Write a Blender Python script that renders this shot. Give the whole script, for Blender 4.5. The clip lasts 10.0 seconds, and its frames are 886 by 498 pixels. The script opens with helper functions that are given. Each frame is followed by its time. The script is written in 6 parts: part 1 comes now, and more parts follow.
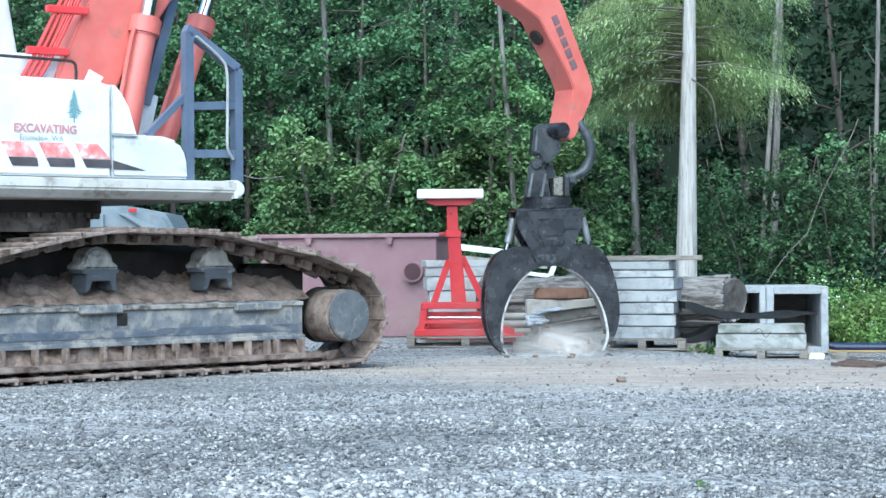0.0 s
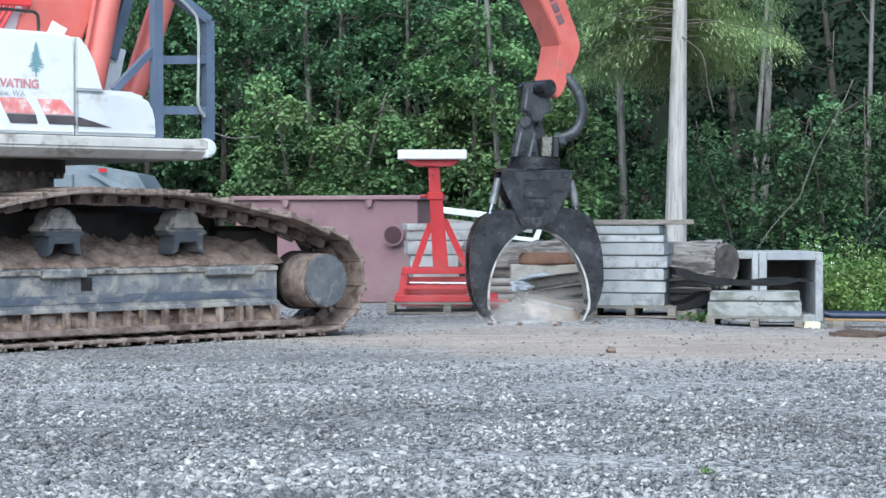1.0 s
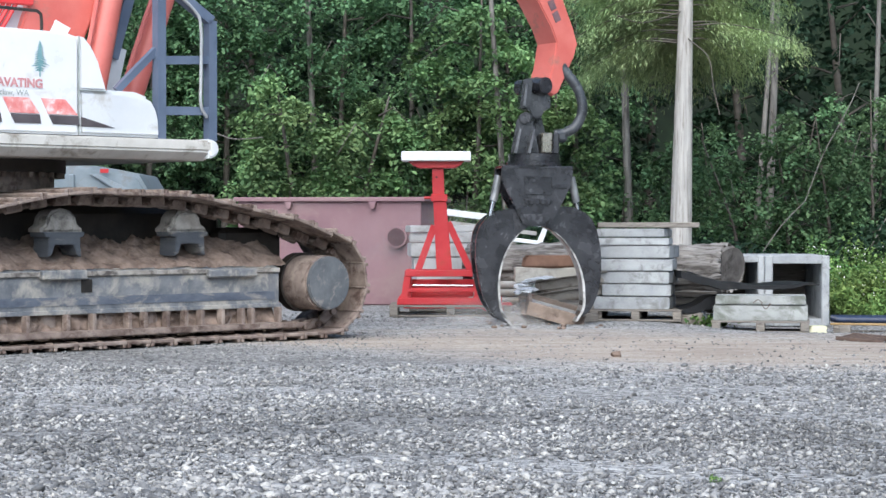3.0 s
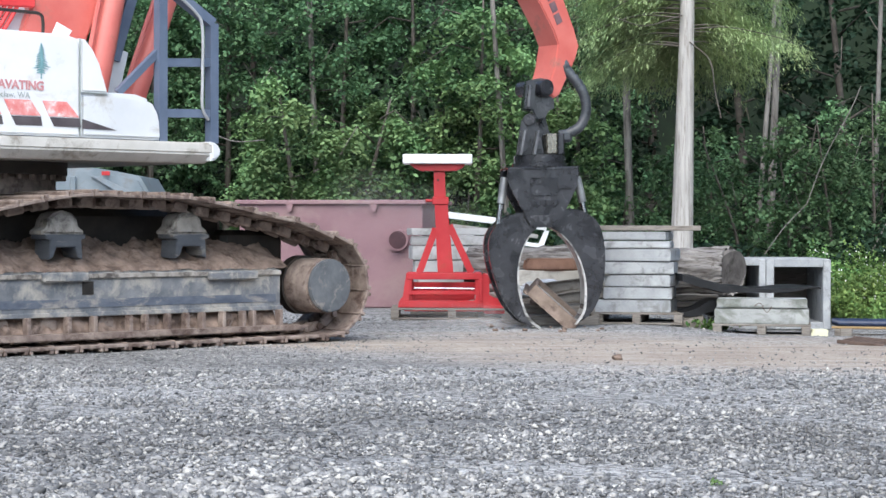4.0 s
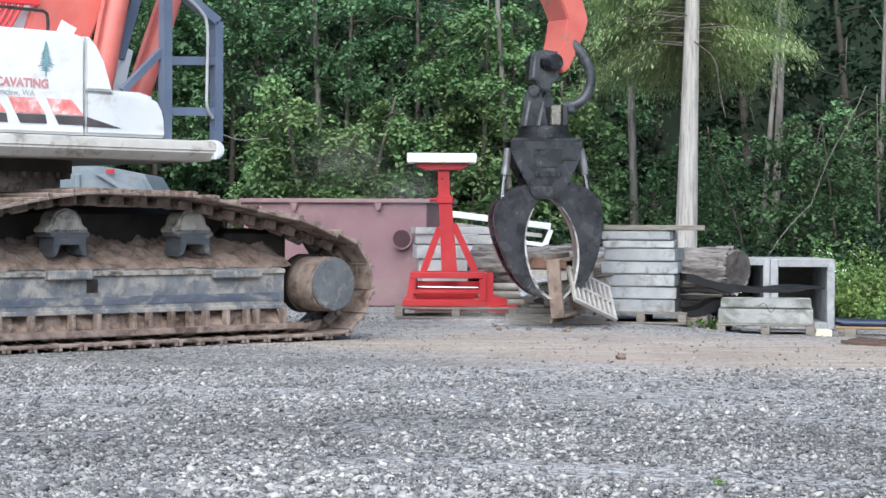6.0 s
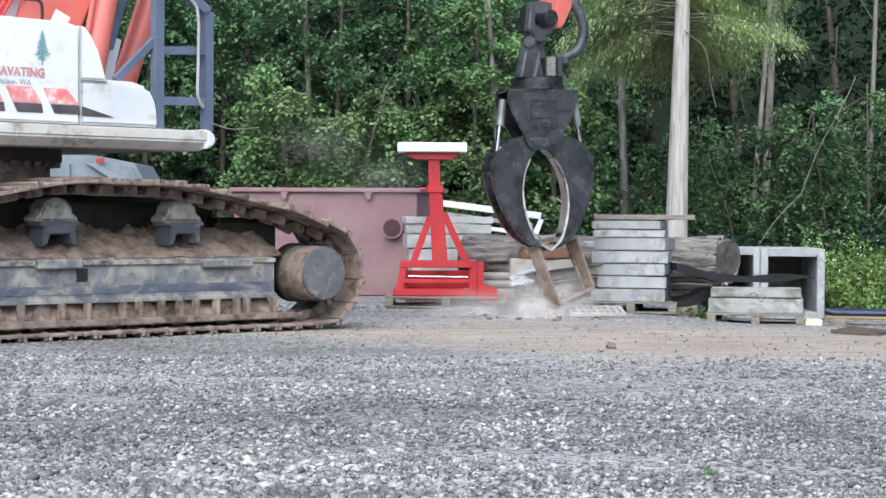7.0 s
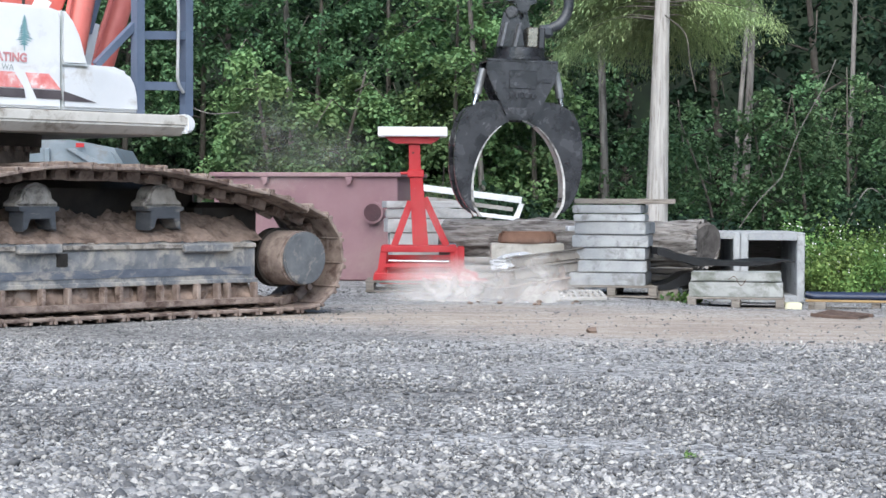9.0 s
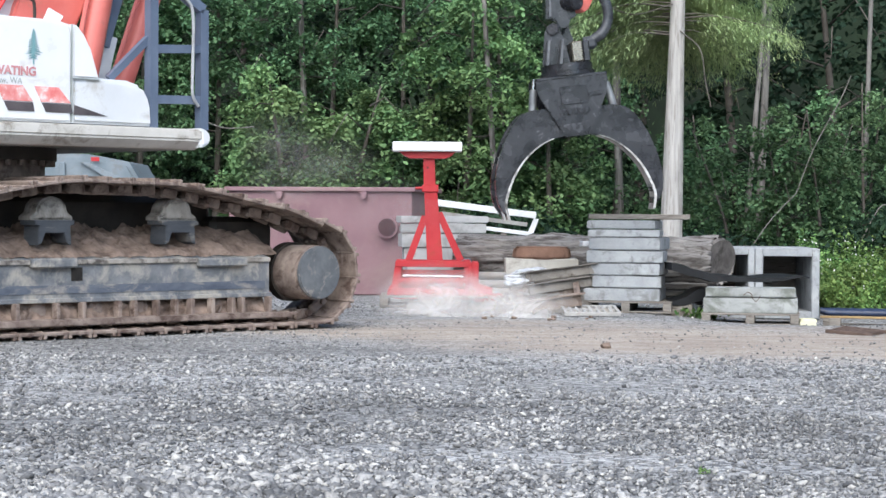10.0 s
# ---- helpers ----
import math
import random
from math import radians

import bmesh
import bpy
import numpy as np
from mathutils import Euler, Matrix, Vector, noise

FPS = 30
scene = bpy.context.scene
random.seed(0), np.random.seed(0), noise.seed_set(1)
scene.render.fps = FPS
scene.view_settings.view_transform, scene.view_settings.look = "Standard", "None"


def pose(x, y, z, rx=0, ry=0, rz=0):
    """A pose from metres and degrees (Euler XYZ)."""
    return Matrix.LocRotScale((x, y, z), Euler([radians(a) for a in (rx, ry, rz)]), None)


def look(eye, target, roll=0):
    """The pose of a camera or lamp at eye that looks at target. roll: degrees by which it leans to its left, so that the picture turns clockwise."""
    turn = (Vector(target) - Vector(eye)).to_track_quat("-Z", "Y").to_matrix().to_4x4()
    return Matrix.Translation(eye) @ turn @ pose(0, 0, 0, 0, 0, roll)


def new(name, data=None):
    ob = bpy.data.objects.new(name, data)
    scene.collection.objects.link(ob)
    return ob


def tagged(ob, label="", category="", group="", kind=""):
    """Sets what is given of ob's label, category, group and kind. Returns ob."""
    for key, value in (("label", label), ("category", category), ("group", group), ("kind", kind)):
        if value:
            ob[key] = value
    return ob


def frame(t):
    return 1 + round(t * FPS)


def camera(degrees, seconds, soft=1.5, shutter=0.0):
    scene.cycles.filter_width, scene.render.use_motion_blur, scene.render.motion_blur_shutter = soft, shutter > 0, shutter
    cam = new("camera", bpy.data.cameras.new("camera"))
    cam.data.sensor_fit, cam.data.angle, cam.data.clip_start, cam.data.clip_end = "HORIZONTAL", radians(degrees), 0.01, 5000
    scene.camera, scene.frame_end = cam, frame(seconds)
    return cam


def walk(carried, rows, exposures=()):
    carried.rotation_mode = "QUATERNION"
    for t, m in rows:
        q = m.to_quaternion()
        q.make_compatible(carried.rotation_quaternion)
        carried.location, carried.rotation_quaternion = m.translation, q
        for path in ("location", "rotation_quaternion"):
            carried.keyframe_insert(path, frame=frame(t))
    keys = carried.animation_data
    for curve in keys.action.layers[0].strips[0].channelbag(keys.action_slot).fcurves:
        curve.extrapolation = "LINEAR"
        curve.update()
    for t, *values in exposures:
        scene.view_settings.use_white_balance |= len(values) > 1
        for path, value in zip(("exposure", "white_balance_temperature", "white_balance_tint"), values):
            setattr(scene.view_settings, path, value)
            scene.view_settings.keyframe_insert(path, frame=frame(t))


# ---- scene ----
cam = camera(25.26, 10.0)

# Camera: hand-held on the spot, a low stance, a long lens.
EYE_HEIGHT = 1.05


def stance(yaw, pitch, roll, back):
    return (Matrix.Translation((0, -back, EYE_HEIGHT)) @ pose(0, 0, 0, 0, 0, -yaw)
            @ pose(0, 0, 0, 90 - pitch) @ pose(0, 0, 0, 0, 0, -roll))


walk(cam, [(t, stance(*s)) for t, s in (
    (0, (-0.426, -0.230, 0.420, 1.000)),
    (0.5, (0.263, 0.304, 0.180, 0.991)),
    (1, (0.090, 0.841, 0.159, 0.158)),
    (1.5, (-0.002, 0.864, 0.082, 0.000)),
    (2, (0.074, 0.851, 0.001, 0.000)),
    (2.5, (-0.000, 0.802, -0.000, 0.000)),
    (4, (-0.050, 0.697, -0.116, 0.000)),
    (4.5, (-0.232, 0.607, -0.116, 0.000)),
    (5, (-0.267, 0.639, -0.180, 0.000)),
    (5.5, (-0.270, 0.665, -0.257, 0.000)),
    (7, (0.113, 1.035, -0.333, 0.000)),
    (7.5, (0.232, 1.251, -0.374, 0.000)),
    (8, (0.574, 1.360, -0.279, 0.000)),
    (8.5, (0.764, 1.416, -0.283, 0.000)),
    (9, (0.677, 1.483, -0.238, 0.000)),
    (9.5, (0.351, 1.516, -0.353, 0.000)),
    (10, (0.259, 1.053, -0.401, 0.000)),
)], [(0, 1.40, 5750, -3), (0.6, 1.20, 5900, -1), (1.0, 1.13, 6150, 3), (2.0, 1.15, 6450, 6), (4, 1.18, 6700, 8), (10, 1.18, 6700, 8)])

# World: bright overcast, an open sky above the yard.
world = bpy.data.worlds.new("overcast_sky")
scene.world = world
world.use_nodes = True
wn = world.node_tree
sky = wn.nodes.new("ShaderNodeTexSky")
sky.sky_type, sky.sun_disc = "NISHITA", False
sky.sun_elevation, sky.sun_rotation = radians(47), radians(188)
sky.air_density, sky.dust_density, sky.ozone_density = 1.0, 1.0, 1.5
wn.links.new(sky.outputs[0], wn.nodes["Background"].inputs[0])
wn.nodes["Background"].inputs[1].default_value = 0.15
sun = new("sun", bpy.data.lights.new("sun", "SUN"))
sun.data.energy, sun.data.angle, sun.data.color = 2.1, radians(70), (1.0, 0.985, 0.96)
sun.matrix_world = look((-4, -8, 30), (0, 20, 0))

# ---- materials ----


def node(nt, kind, **values):
    n = nt.nodes.new(kind)
    for k, v in values.items():
        n.inputs[k].default_value = v
    return n


def surf(name, a, b, scale=4.0, rough=0.7, metal=0.0, bump=0.15, fine=60.0, stain=None, stain_scale=1.5, stain_amount=0.5, vary=0.12, stretch=(1, 1, 1), spec=0.4):
    """Two colours mixed by broad noise, fine grain in the roughness and relief, an optional stain with its own shape."""
    m = bpy.data.materials.new(name)
    m.use_nodes = True
    nt = m.node_tree
    lk = nt.links.new
    bsdf = nt.nodes["Principled BSDF"]
    co = nt.nodes.new("ShaderNodeTexCoord")
    mp = nt.nodes.new("ShaderNodeMapping")
    mp.inputs["Scale"].default_value = stretch
    lk(co.outputs["Object"], mp.inputs["Vector"])
    info = nt.nodes.new("ShaderNodeObjectInfo")
    off = nt.nodes.new("ShaderNodeVectorMath")
    off.operation = "MULTIPLY_ADD"
    off.inputs[1].default_value = (37, 37, 37)
    lk(info.outputs["Random"], off.inputs[0])
    lk(mp.outputs[0], off.inputs[2])
    n1 = node(nt, "ShaderNodeTexNoise", Scale=scale, Detail=6.0, Roughness=0.6)
    n2 = node(nt, "ShaderNodeTexNoise", Scale=fine, Detail=4.0, Roughness=0.65)
    for n in (n1, n2):
        lk(off.outputs[0], n.inputs["Vector"])
    ramp = nt.nodes.new("ShaderNodeValToRGB")
    ramp.color_ramp.elements[0].position, ramp.color_ramp.elements[1].position = 0.32, 0.68
    ramp.color_ramp.elements[0].color, ramp.color_ramp.elements[1].color = (*a, 1), (*b, 1)
    lk(n1.outputs[0], ramp.inputs[0])
    col = ramp.outputs[0]
    if stain:
        n3 = node(nt, "ShaderNodeTexNoise", Scale=stain_scale, Detail=9.0, Roughness=0.7, Distortion=0.4)
        lk(off.outputs[0], n3.inputs["Vector"])
        r3 = nt.nodes.new("ShaderNodeValToRGB")
        r3.color_ramp.elements[0].position, r3.color_ramp.elements[1].position = 0.62 - 0.3 * stain_amount, 0.72 - 0.22 * stain_amount
        lk(n3.outputs[0], r3.inputs[0])
        mx = nt.nodes.new("ShaderNodeMixRGB")
        mx.inputs[2].default_value = (*stain, 1)
        lk(r3.outputs[0], mx.inputs[0])
        lk(col, mx.inputs[1])
        col = mx.outputs[0]
    hsv = nt.nodes.new("ShaderNodeHueSaturation")
    mr = nt.nodes.new("ShaderNodeMapRange")
    mr.inputs[3].default_value, mr.inputs[4].default_value = 1 - vary, 1 + vary
    mul = nt.nodes.new("ShaderNodeMath")
    mul.operation = "ADD"
    half = nt.nodes.new("ShaderNodeMath")
    half.operation = "MULTIPLY"
    half.inputs[1].default_value = 0.6
    lk(n2.outputs[0], half.inputs[0])
    q = nt.nodes.new("ShaderNodeMath")
    q.operation = "MULTIPLY"
    q.inputs[1].default_value = 0.4
    lk(info.outputs["Random"], q.inputs[0])
    lk(half.outputs[0], mul.inputs[0])
    lk(q.outputs[0], mul.inputs[1])
    lk(mul.outputs[0], mr.inputs[0])
    lk(mr.outputs[0], hsv.inputs["Value"])
    lk(col, hsv.inputs["Color"])
    lk(hsv.outputs[0], bsdf.inputs["Base Color"])
    rr = nt.nodes.new("ShaderNodeMapRange")
    rr.inputs[3].default_value, rr.inputs[4].default_value = max(0.05, rough - 0.15), min(1, rough + 0.15)
    lk(n1.outputs[0], rr.inputs[0])
    lk(rr.outputs[0], bsdf.inputs["Roughness"])
    bsdf.inputs["Metallic"].default_value = metal
    bsdf.inputs["Specular IOR Level"].default_value = spec
    bp = node(nt, "ShaderNodeBump", Strength=bump, Distance=0.01)
    lk(n2.outputs[0], bp.inputs["Height"])
    lk(bp.outputs[0], bsdf.inputs["Normal"])
    return m


def leaf_material(name, a, b):
    """Leaves: hue varied leaf by leaf, light passing through the blade."""
    m = bpy.data.materials.new(name)
    m.use_nodes = True
    nt = m.node_tree
    lk = nt.links.new
    bsdf = nt.nodes["Principled BSDF"]
    geo = nt.nodes.new("ShaderNodeNewGeometry")
    ramp = nt.nodes.new("ShaderNodeValToRGB")
    ramp.color_ramp.elements[0].color, ramp.color_ramp.elements[1].color = (*a, 1), (*b, 1)
    lk(geo.outputs["Random Per Island"], ramp.inputs[0])
    co = nt.nodes.new("ShaderNodeTexCoord")
    # broad noise puts lit clumps and dark gaps into the leaf colour
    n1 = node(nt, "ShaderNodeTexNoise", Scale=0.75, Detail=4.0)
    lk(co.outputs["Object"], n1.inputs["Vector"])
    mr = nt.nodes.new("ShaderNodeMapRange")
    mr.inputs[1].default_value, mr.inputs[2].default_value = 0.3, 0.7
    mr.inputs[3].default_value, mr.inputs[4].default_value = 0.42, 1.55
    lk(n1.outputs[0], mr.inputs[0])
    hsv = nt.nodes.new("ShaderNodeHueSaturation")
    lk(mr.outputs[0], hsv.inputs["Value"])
    n5 = node(nt, "ShaderNodeTexNoise", Scale=0.55, Detail=2.0)
    lk(co.outputs["Object"], n5.inputs["Vector"])
    hue = nt.nodes.new("ShaderNodeMapRange")
    hue.inputs[1].default_value, hue.inputs[2].default_value = 0.32, 0.68
    hue.inputs[3].default_value, hue.inputs[4].default_value = 0.475, 0.525
    lk(n5.outputs[0], hue.inputs[0])
    lk(hue.outputs[0], hsv.inputs["Hue"])
    lk(ramp.outputs[0], hsv.inputs["Color"])
    lk(hsv.outputs[0], bsdf.inputs["Base Color"])
    bsdf.inputs["Roughness"].default_value = 0.6
    bsdf.inputs["Specular IOR Level"].default_value = 0.12
    tr = nt.nodes.new("ShaderNodeBsdfTranslucent")
    lk(hsv.outputs[0], tr.inputs[0])
    mix = nt.nodes.new("ShaderNodeMixShader")
    mix.inputs[0].default_value = 0.22
    lk(bsdf.outputs[0], mix.inputs[1])
    lk(tr.outputs[0], mix.inputs[2])
    lk(mix.outputs[0], nt.nodes["Material Output"].inputs[0])
    return m


def gravel_material():
    """Crushed grey rock with a compacted tan lane where machines pass."""
    m = bpy.data.materials.new("gravel")
    m.use_nodes = True
    nt = m.node_tree
    lk = nt.links.new
    bsdf = nt.nodes["Principled BSDF"]
    co = nt.nodes.new("ShaderNodeTexCoord")
    vo = node(nt, "ShaderNodeTexVoronoi", Scale=34.0)
    vo2 = node(nt, "ShaderNodeTexVoronoi", Scale=75.0)
    for v in (vo, vo2):
        lk(co.outputs["Object"], v.inputs["Vector"])
    ramp = nt.nodes.new("ShaderNodeValToRGB")
    els = ramp.color_ramp.elements
    els[0].color, els[1].color = (0.15, 0.150, 0.151, 1), (0.55, 0.545, 0.535, 1)
    els[0].position, els[1].position = 0.1, 0.95
    sep = nt.nodes.new("ShaderNodeSeparateColor")
    lk(vo.outputs["Color"], sep.inputs[0])
    lk(sep.outputs[0], ramp.inputs[0])
    n = node(nt, "ShaderNodeTexNoise", Scale=0.9, Detail=8.0, Roughness=0.65)
    mp = nt.nodes.new("ShaderNodeMapping")
    mp.inputs["Scale"].default_value = (0.28, 1, 1)
    lk(co.outputs["Object"], mp.inputs["Vector"])
    lk(mp.outputs[0], n.inputs["Vector"])
    # the tan lane lies across the yard, some 13 to 19 m out
    sp = nt.nodes.new("ShaderNodeSeparateXYZ")
    lk(co.outputs["Object"], sp.inputs[0])
    lane = nt.nodes.new("ShaderNodeValToRGB")
    le = lane.color_ramp.elements
    le[0].position, le[1].position = 0.36, 0.72
    le[0].color, le[1].color = (0, 0, 0, 1), (1, 1, 1, 1)
    def maths(op, a, b):
        q = nt.nodes.new("ShaderNodeMath")
        q.operation = op
        for k, val in enumerate((a, b)):
            if isinstance(val, (int, float)):
                q.inputs[k].default_value = val
            else:
                lk(val, q.inputs[k])
        return q.outputs[0]

    # its middle runs 16.6 m out and draws nearer to the right; it fades out under the machine
    off_line = maths("ABSOLUTE", maths("SUBTRACT", maths("ADD", sp.outputs[1], maths("MULTIPLY", sp.outputs[0], 0.35)), 17.3), 0.0)
    mr = nt.nodes.new("ShaderNodeMapRange")
    mr.inputs[1].default_value, mr.inputs[2].default_value = 0.6, 3.6
    lk(off_line, mr.inputs[0])
    mr.inputs[3].default_value, mr.inputs[4].default_value = 0.34, -0.24
    fade = nt.nodes.new("ShaderNodeMapRange")
    fade.inputs[1].default_value, fade.inputs[2].default_value = -1.6, 0.6
    fade.inputs[3].default_value, fade.inputs[4].default_value = -0.28, 0.0
    lk(sp.outputs[0], fade.inputs[0])
    bias = maths("ADD", mr.outputs[0], fade.outputs[0])
    mu = nt.nodes.new("ShaderNodeMath")
    mu.operation = "MULTIPLY_ADD"
    mu.inputs[1].default_value = 0.95
    lk(n.outputs[0], mu.inputs[0])
    lk(bias, mu.inputs[2])
    lk(mu.outputs[0], lane.inputs[0])
    dirt = nt.nodes.new("ShaderNodeValToRGB")
    dirt.color_ramp.elements[0].color, dirt.color_ramp.elements[1].color = (0.23, 0.165, 0.118, 1), (0.54, 0.465, 0.39, 1)
    dirt.color_ramp.elements[0].position, dirt.color_ramp.elements[1].position = 0.28, 0.70
    n4 = node(nt, "ShaderNodeTexNoise", Scale=4.0, Detail=9.0, Roughness=0.72)
    lk(mp.outputs[0], n4.inputs["Vector"])
    lk(n4.outputs[0], dirt.inputs[0])
    mx = nt.nodes.new("ShaderNodeMixRGB")
    half = nt.nodes.new("ShaderNodeMath")
    half.operation = "MULTIPLY"
    half.inputs[1].default_value = 0.72
    lk(lane.outputs[0], half.inputs[0])
    lk(half.outputs[0], mx.inputs[0])
    patch = node(nt, "ShaderNodeTexNoise", Scale=0.55, Detail=7.0, Roughness=0.62, Distortion=0.3)
    lk(mp.outputs[0], patch.inputs["Vector"])
    tone = nt.nodes.new("ShaderNodeMapRange")
    tone.inputs[1].default_value, tone.inputs[2].default_value = 0.36, 0.64
    tone.inputs[3].default_value, tone.inputs[4].default_value = 0.54, 1.03
    lk(patch.outputs[0], tone.inputs[0])
    shade = nt.nodes.new("ShaderNodeHueSaturation")
    lk(tone.outputs[0], shade.inputs["Value"])
    lk(ramp.outputs[0], shade.inputs["Color"])
    lk(shade.outputs[0], mx.inputs[1])
    lk(dirt.outputs[0], mx.inputs[2])
    lk(mx.outputs[0], bsdf.inputs["Base Color"])
    bsdf.inputs["Roughness"].default_value = 0.85
    add = nt.nodes.new("ShaderNodeMath")
    add.operation = "ADD"
    lk(vo.outputs["Distance"], add.inputs[0])
    lk(vo2.outputs["Distance"], add.inputs[1])
    bp = node(nt, "ShaderNodeBump", Strength=0.7, Distance=0.02)
    bp.invert = True
    lk(add.outputs[0], bp.inputs["Height"])
    lk(bp.outputs[0], bsdf.inputs["Normal"])
    return m


def stone_material():
    m = bpy.data.materials.new("crushed_rock")
    m.use_nodes = True
    nt = m.node_tree
    lk = nt.links.new
    bsdf = nt.nodes["Principled BSDF"]
    geo = nt.nodes.new("ShaderNodeNewGeometry")
    ramp = nt.nodes.new("ShaderNodeValToRGB")
    els = ramp.color_ramp.elements
    els[0].color, els[1].color = (0.085, 0.086, 0.09, 1), (0.47, 0.458, 0.43, 1)
    e = els.new(0.6)
    e.color = (0.24, 0.24, 0.24, 1)
    e = els.new(0.85)
    e.color = (0.36, 0.352, 0.338, 1)
    lk(geo.outputs["Random Per Island"], ramp.inputs[0])
    co = nt.nodes.new("ShaderNodeTexCoord")
    n = node(nt, "ShaderNodeTexNoise", Scale=90.0, Detail=4.0)
    lk(co.outputs["Object"], n.inputs["Vector"])
    mx = nt.nodes.new("ShaderNodeMixRGB")
    mx.blend_type = "OVERLAY"
    mx.inputs[0].default_value = 0.6
    lk(ramp.outputs[0], mx.inputs[1])
    lk(n.outputs[0], mx.inputs[2])
    n2 = node(nt, "ShaderNodeTexNoise", Scale=0.8, Detail=6.0, Roughness=0.6)
    lk(co.outputs["Object"], n2.inputs["Vector"])
    mr = nt.nodes.new("ShaderNodeMapRange")
    mr.inputs[1].default_value, mr.inputs[2].default_value = 0.3, 0.7
    mr.inputs[3].default_value, mr.inputs[4].default_value = 0.6, 1.25
    lk(n2.outputs[0], mr.inputs[0])
    hsv = nt.nodes.new("ShaderNodeHueSaturation")
    lk(mr.outputs[0], hsv.inputs["Value"])
    lk(mx.outputs[0], hsv.inputs["Color"])
    lk(hsv.outputs[0], bsdf.inputs["Base Color"])
    bsdf.inputs["Roughness"].default_value = 0.8
    return m


GRAVEL = gravel_material()
STONE = stone_material()
WHITE_PAINT = surf("white_paint", (0.70, 0.71, 0.72), (0.78, 0.79, 0.80), 2.0, 0.3, 0, 0.03, 80, (0.62, 0.60, 0.57), 3.0, 0.05, 0.03)
BOX_PAINT = surf("greyed_white_paint", (0.60, 0.62, 0.64), (0.70, 0.715, 0.73), 2.0, 0.35, 0, 0.03, 80, (0.50, 0.49, 0.47), 3.0, 0.15, 0.04)
CREAM_PAINT = surf("deck_paint", (0.50, 0.48, 0.44), (0.66, 0.64, 0.60), 3.0, 0.55, 0, 0.08, 60, (0.28, 0.25, 0.21), 4.0, 0.3)
RED_PAINT = surf("orange_red_paint", (0.52, 0.12, 0.10), (0.62, 0.185, 0.155), 2.0, 0.45, 0, 0.04, 70, (0.36, 0.15, 0.12), 3.0, 0.22, 0.06)
STAND_RED = surf("stand_red_paint", (0.43, 0.020, 0.028), (0.53, 0.038, 0.046), 3.0, 0.4, 0, 0.05, 70, (0.42, 0.05, 0.04), 3.0, 0.2, 0.06)
SLATE_PAINT = surf("slate_blue_paint", (0.085, 0.115, 0.17), (0.13, 0.165, 0.23), 3.0, 0.5, 0, 0.06, 70, None, vary=0.08)
FRAME_PAINT = surf("worn_slate_steel", (0.095, 0.105, 0.12), (0.205, 0.212, 0.222), 5.5, 0.6, 0, 0.3, 40, (0.34, 0.32, 0.285), 3.4, 0.5, 0.16, (1.3, 1, 1.3))
TRACK_STEEL = surf("dusty_track_steel", (0.15, 0.11, 0.095), (0.35, 0.285, 0.245), 6.0, 0.7, 0.1, 0.4, 45, (0.085, 0.055, 0.045), 5.0, 0.42)
DIRT = surf("dry_dirt", (0.150, 0.106, 0.084), (0.30, 0.225, 0.182), 9.0, 0.95, 0, 1.0, 26, (0.10, 0.07, 0.055), 7.0, 0.42)
BLACK_STEEL = surf("black_grapple_steel", (0.009, 0.0095, 0.012), (0.034, 0.035, 0.041), 5.0, 0.24, 0.0, 0.06, 40, (0.055, 0.056, 0.062), 7.5, 0.2, 0.12, spec=0.75)
WORN_STEEL = surf("bright_worn_steel", (0.36, 0.35, 0.335), (0.62, 0.61, 0.59), 7.0, 0.4, 0.55, 0.15, 60, (0.10, 0.095, 0.09), 5.0, 0.4)
RUBBER = surf("black_hose", (0.03, 0.034, 0.04), (0.07, 0.078, 0.088), 8.0, 0.36, 0, 0.1, 60)
CHROME = surf("chrome_rod", (0.62, 0.62, 0.64), (0.78, 0.78, 0.80), 3.0, 0.15, 1.0, 0.01, 60)
# near black for greasy steel, and for shade painted in holes and gaps
DARK = surf("greasy_dark_steel", (0.02, 0.018, 0.016), (0.05, 0.042, 0.036), 5.0, 0.6, 0.2, 0.3, 40)
PURPLE = surf("maroon_primer", (0.225, 0.128, 0.145), (0.285, 0.172, 0.188), 1.6, 0.6, 0, 0.08, 50, (0.30, 0.20, 0.20), 1.1, 0.4, 0.06)
MOSSY = surf("weathered_concrete", (0.24, 0.25, 0.245), (0.36, 0.37, 0.36), 4.0, 0.9, 0, 0.5, 55, (0.15, 0.16, 0.14), 3.5, 0.45, 0.14)
CONCRETE = surf("concrete", (0.27, 0.285, 0.30), (0.41, 0.425, 0.435), 3.5, 0.88, 0, 0.55, 55, (0.20, 0.205, 0.205), 5.5, 0.38, 0.2)
PALE_CONCRETE = surf("pale_concrete", (0.44, 0.445, 0.445), (0.56, 0.56, 0.555), 3.5, 0.88, 0, 0.45, 55, (0.34, 0.34, 0.33), 4.5, 0.36, 0.15)
WOOD = surf("weathered_wood", (0.15, 0.132, 0.115), (0.29, 0.265, 0.235), 3.0, 0.88, 0, 0.5, 40, (0.085, 0.072, 0.062), 3.0, 0.35, 0.15, (1, 12, 12))
RUST = surf("rusty_steel", (0.17, 0.09, 0.062), (0.29, 0.17, 0.12), 4.0, 0.85, 0.1, 0.4, 45, (0.10, 0.05, 0.03), 3.0, 0.4)
GREY_FRAME = surf("dusty_cast_iron", (0.145, 0.13, 0.115), (0.26, 0.24, 0.215), 4.0, 0.8, 0.15, 0.4, 45, (0.09, 0.075, 0.06), 3.0, 0.35)
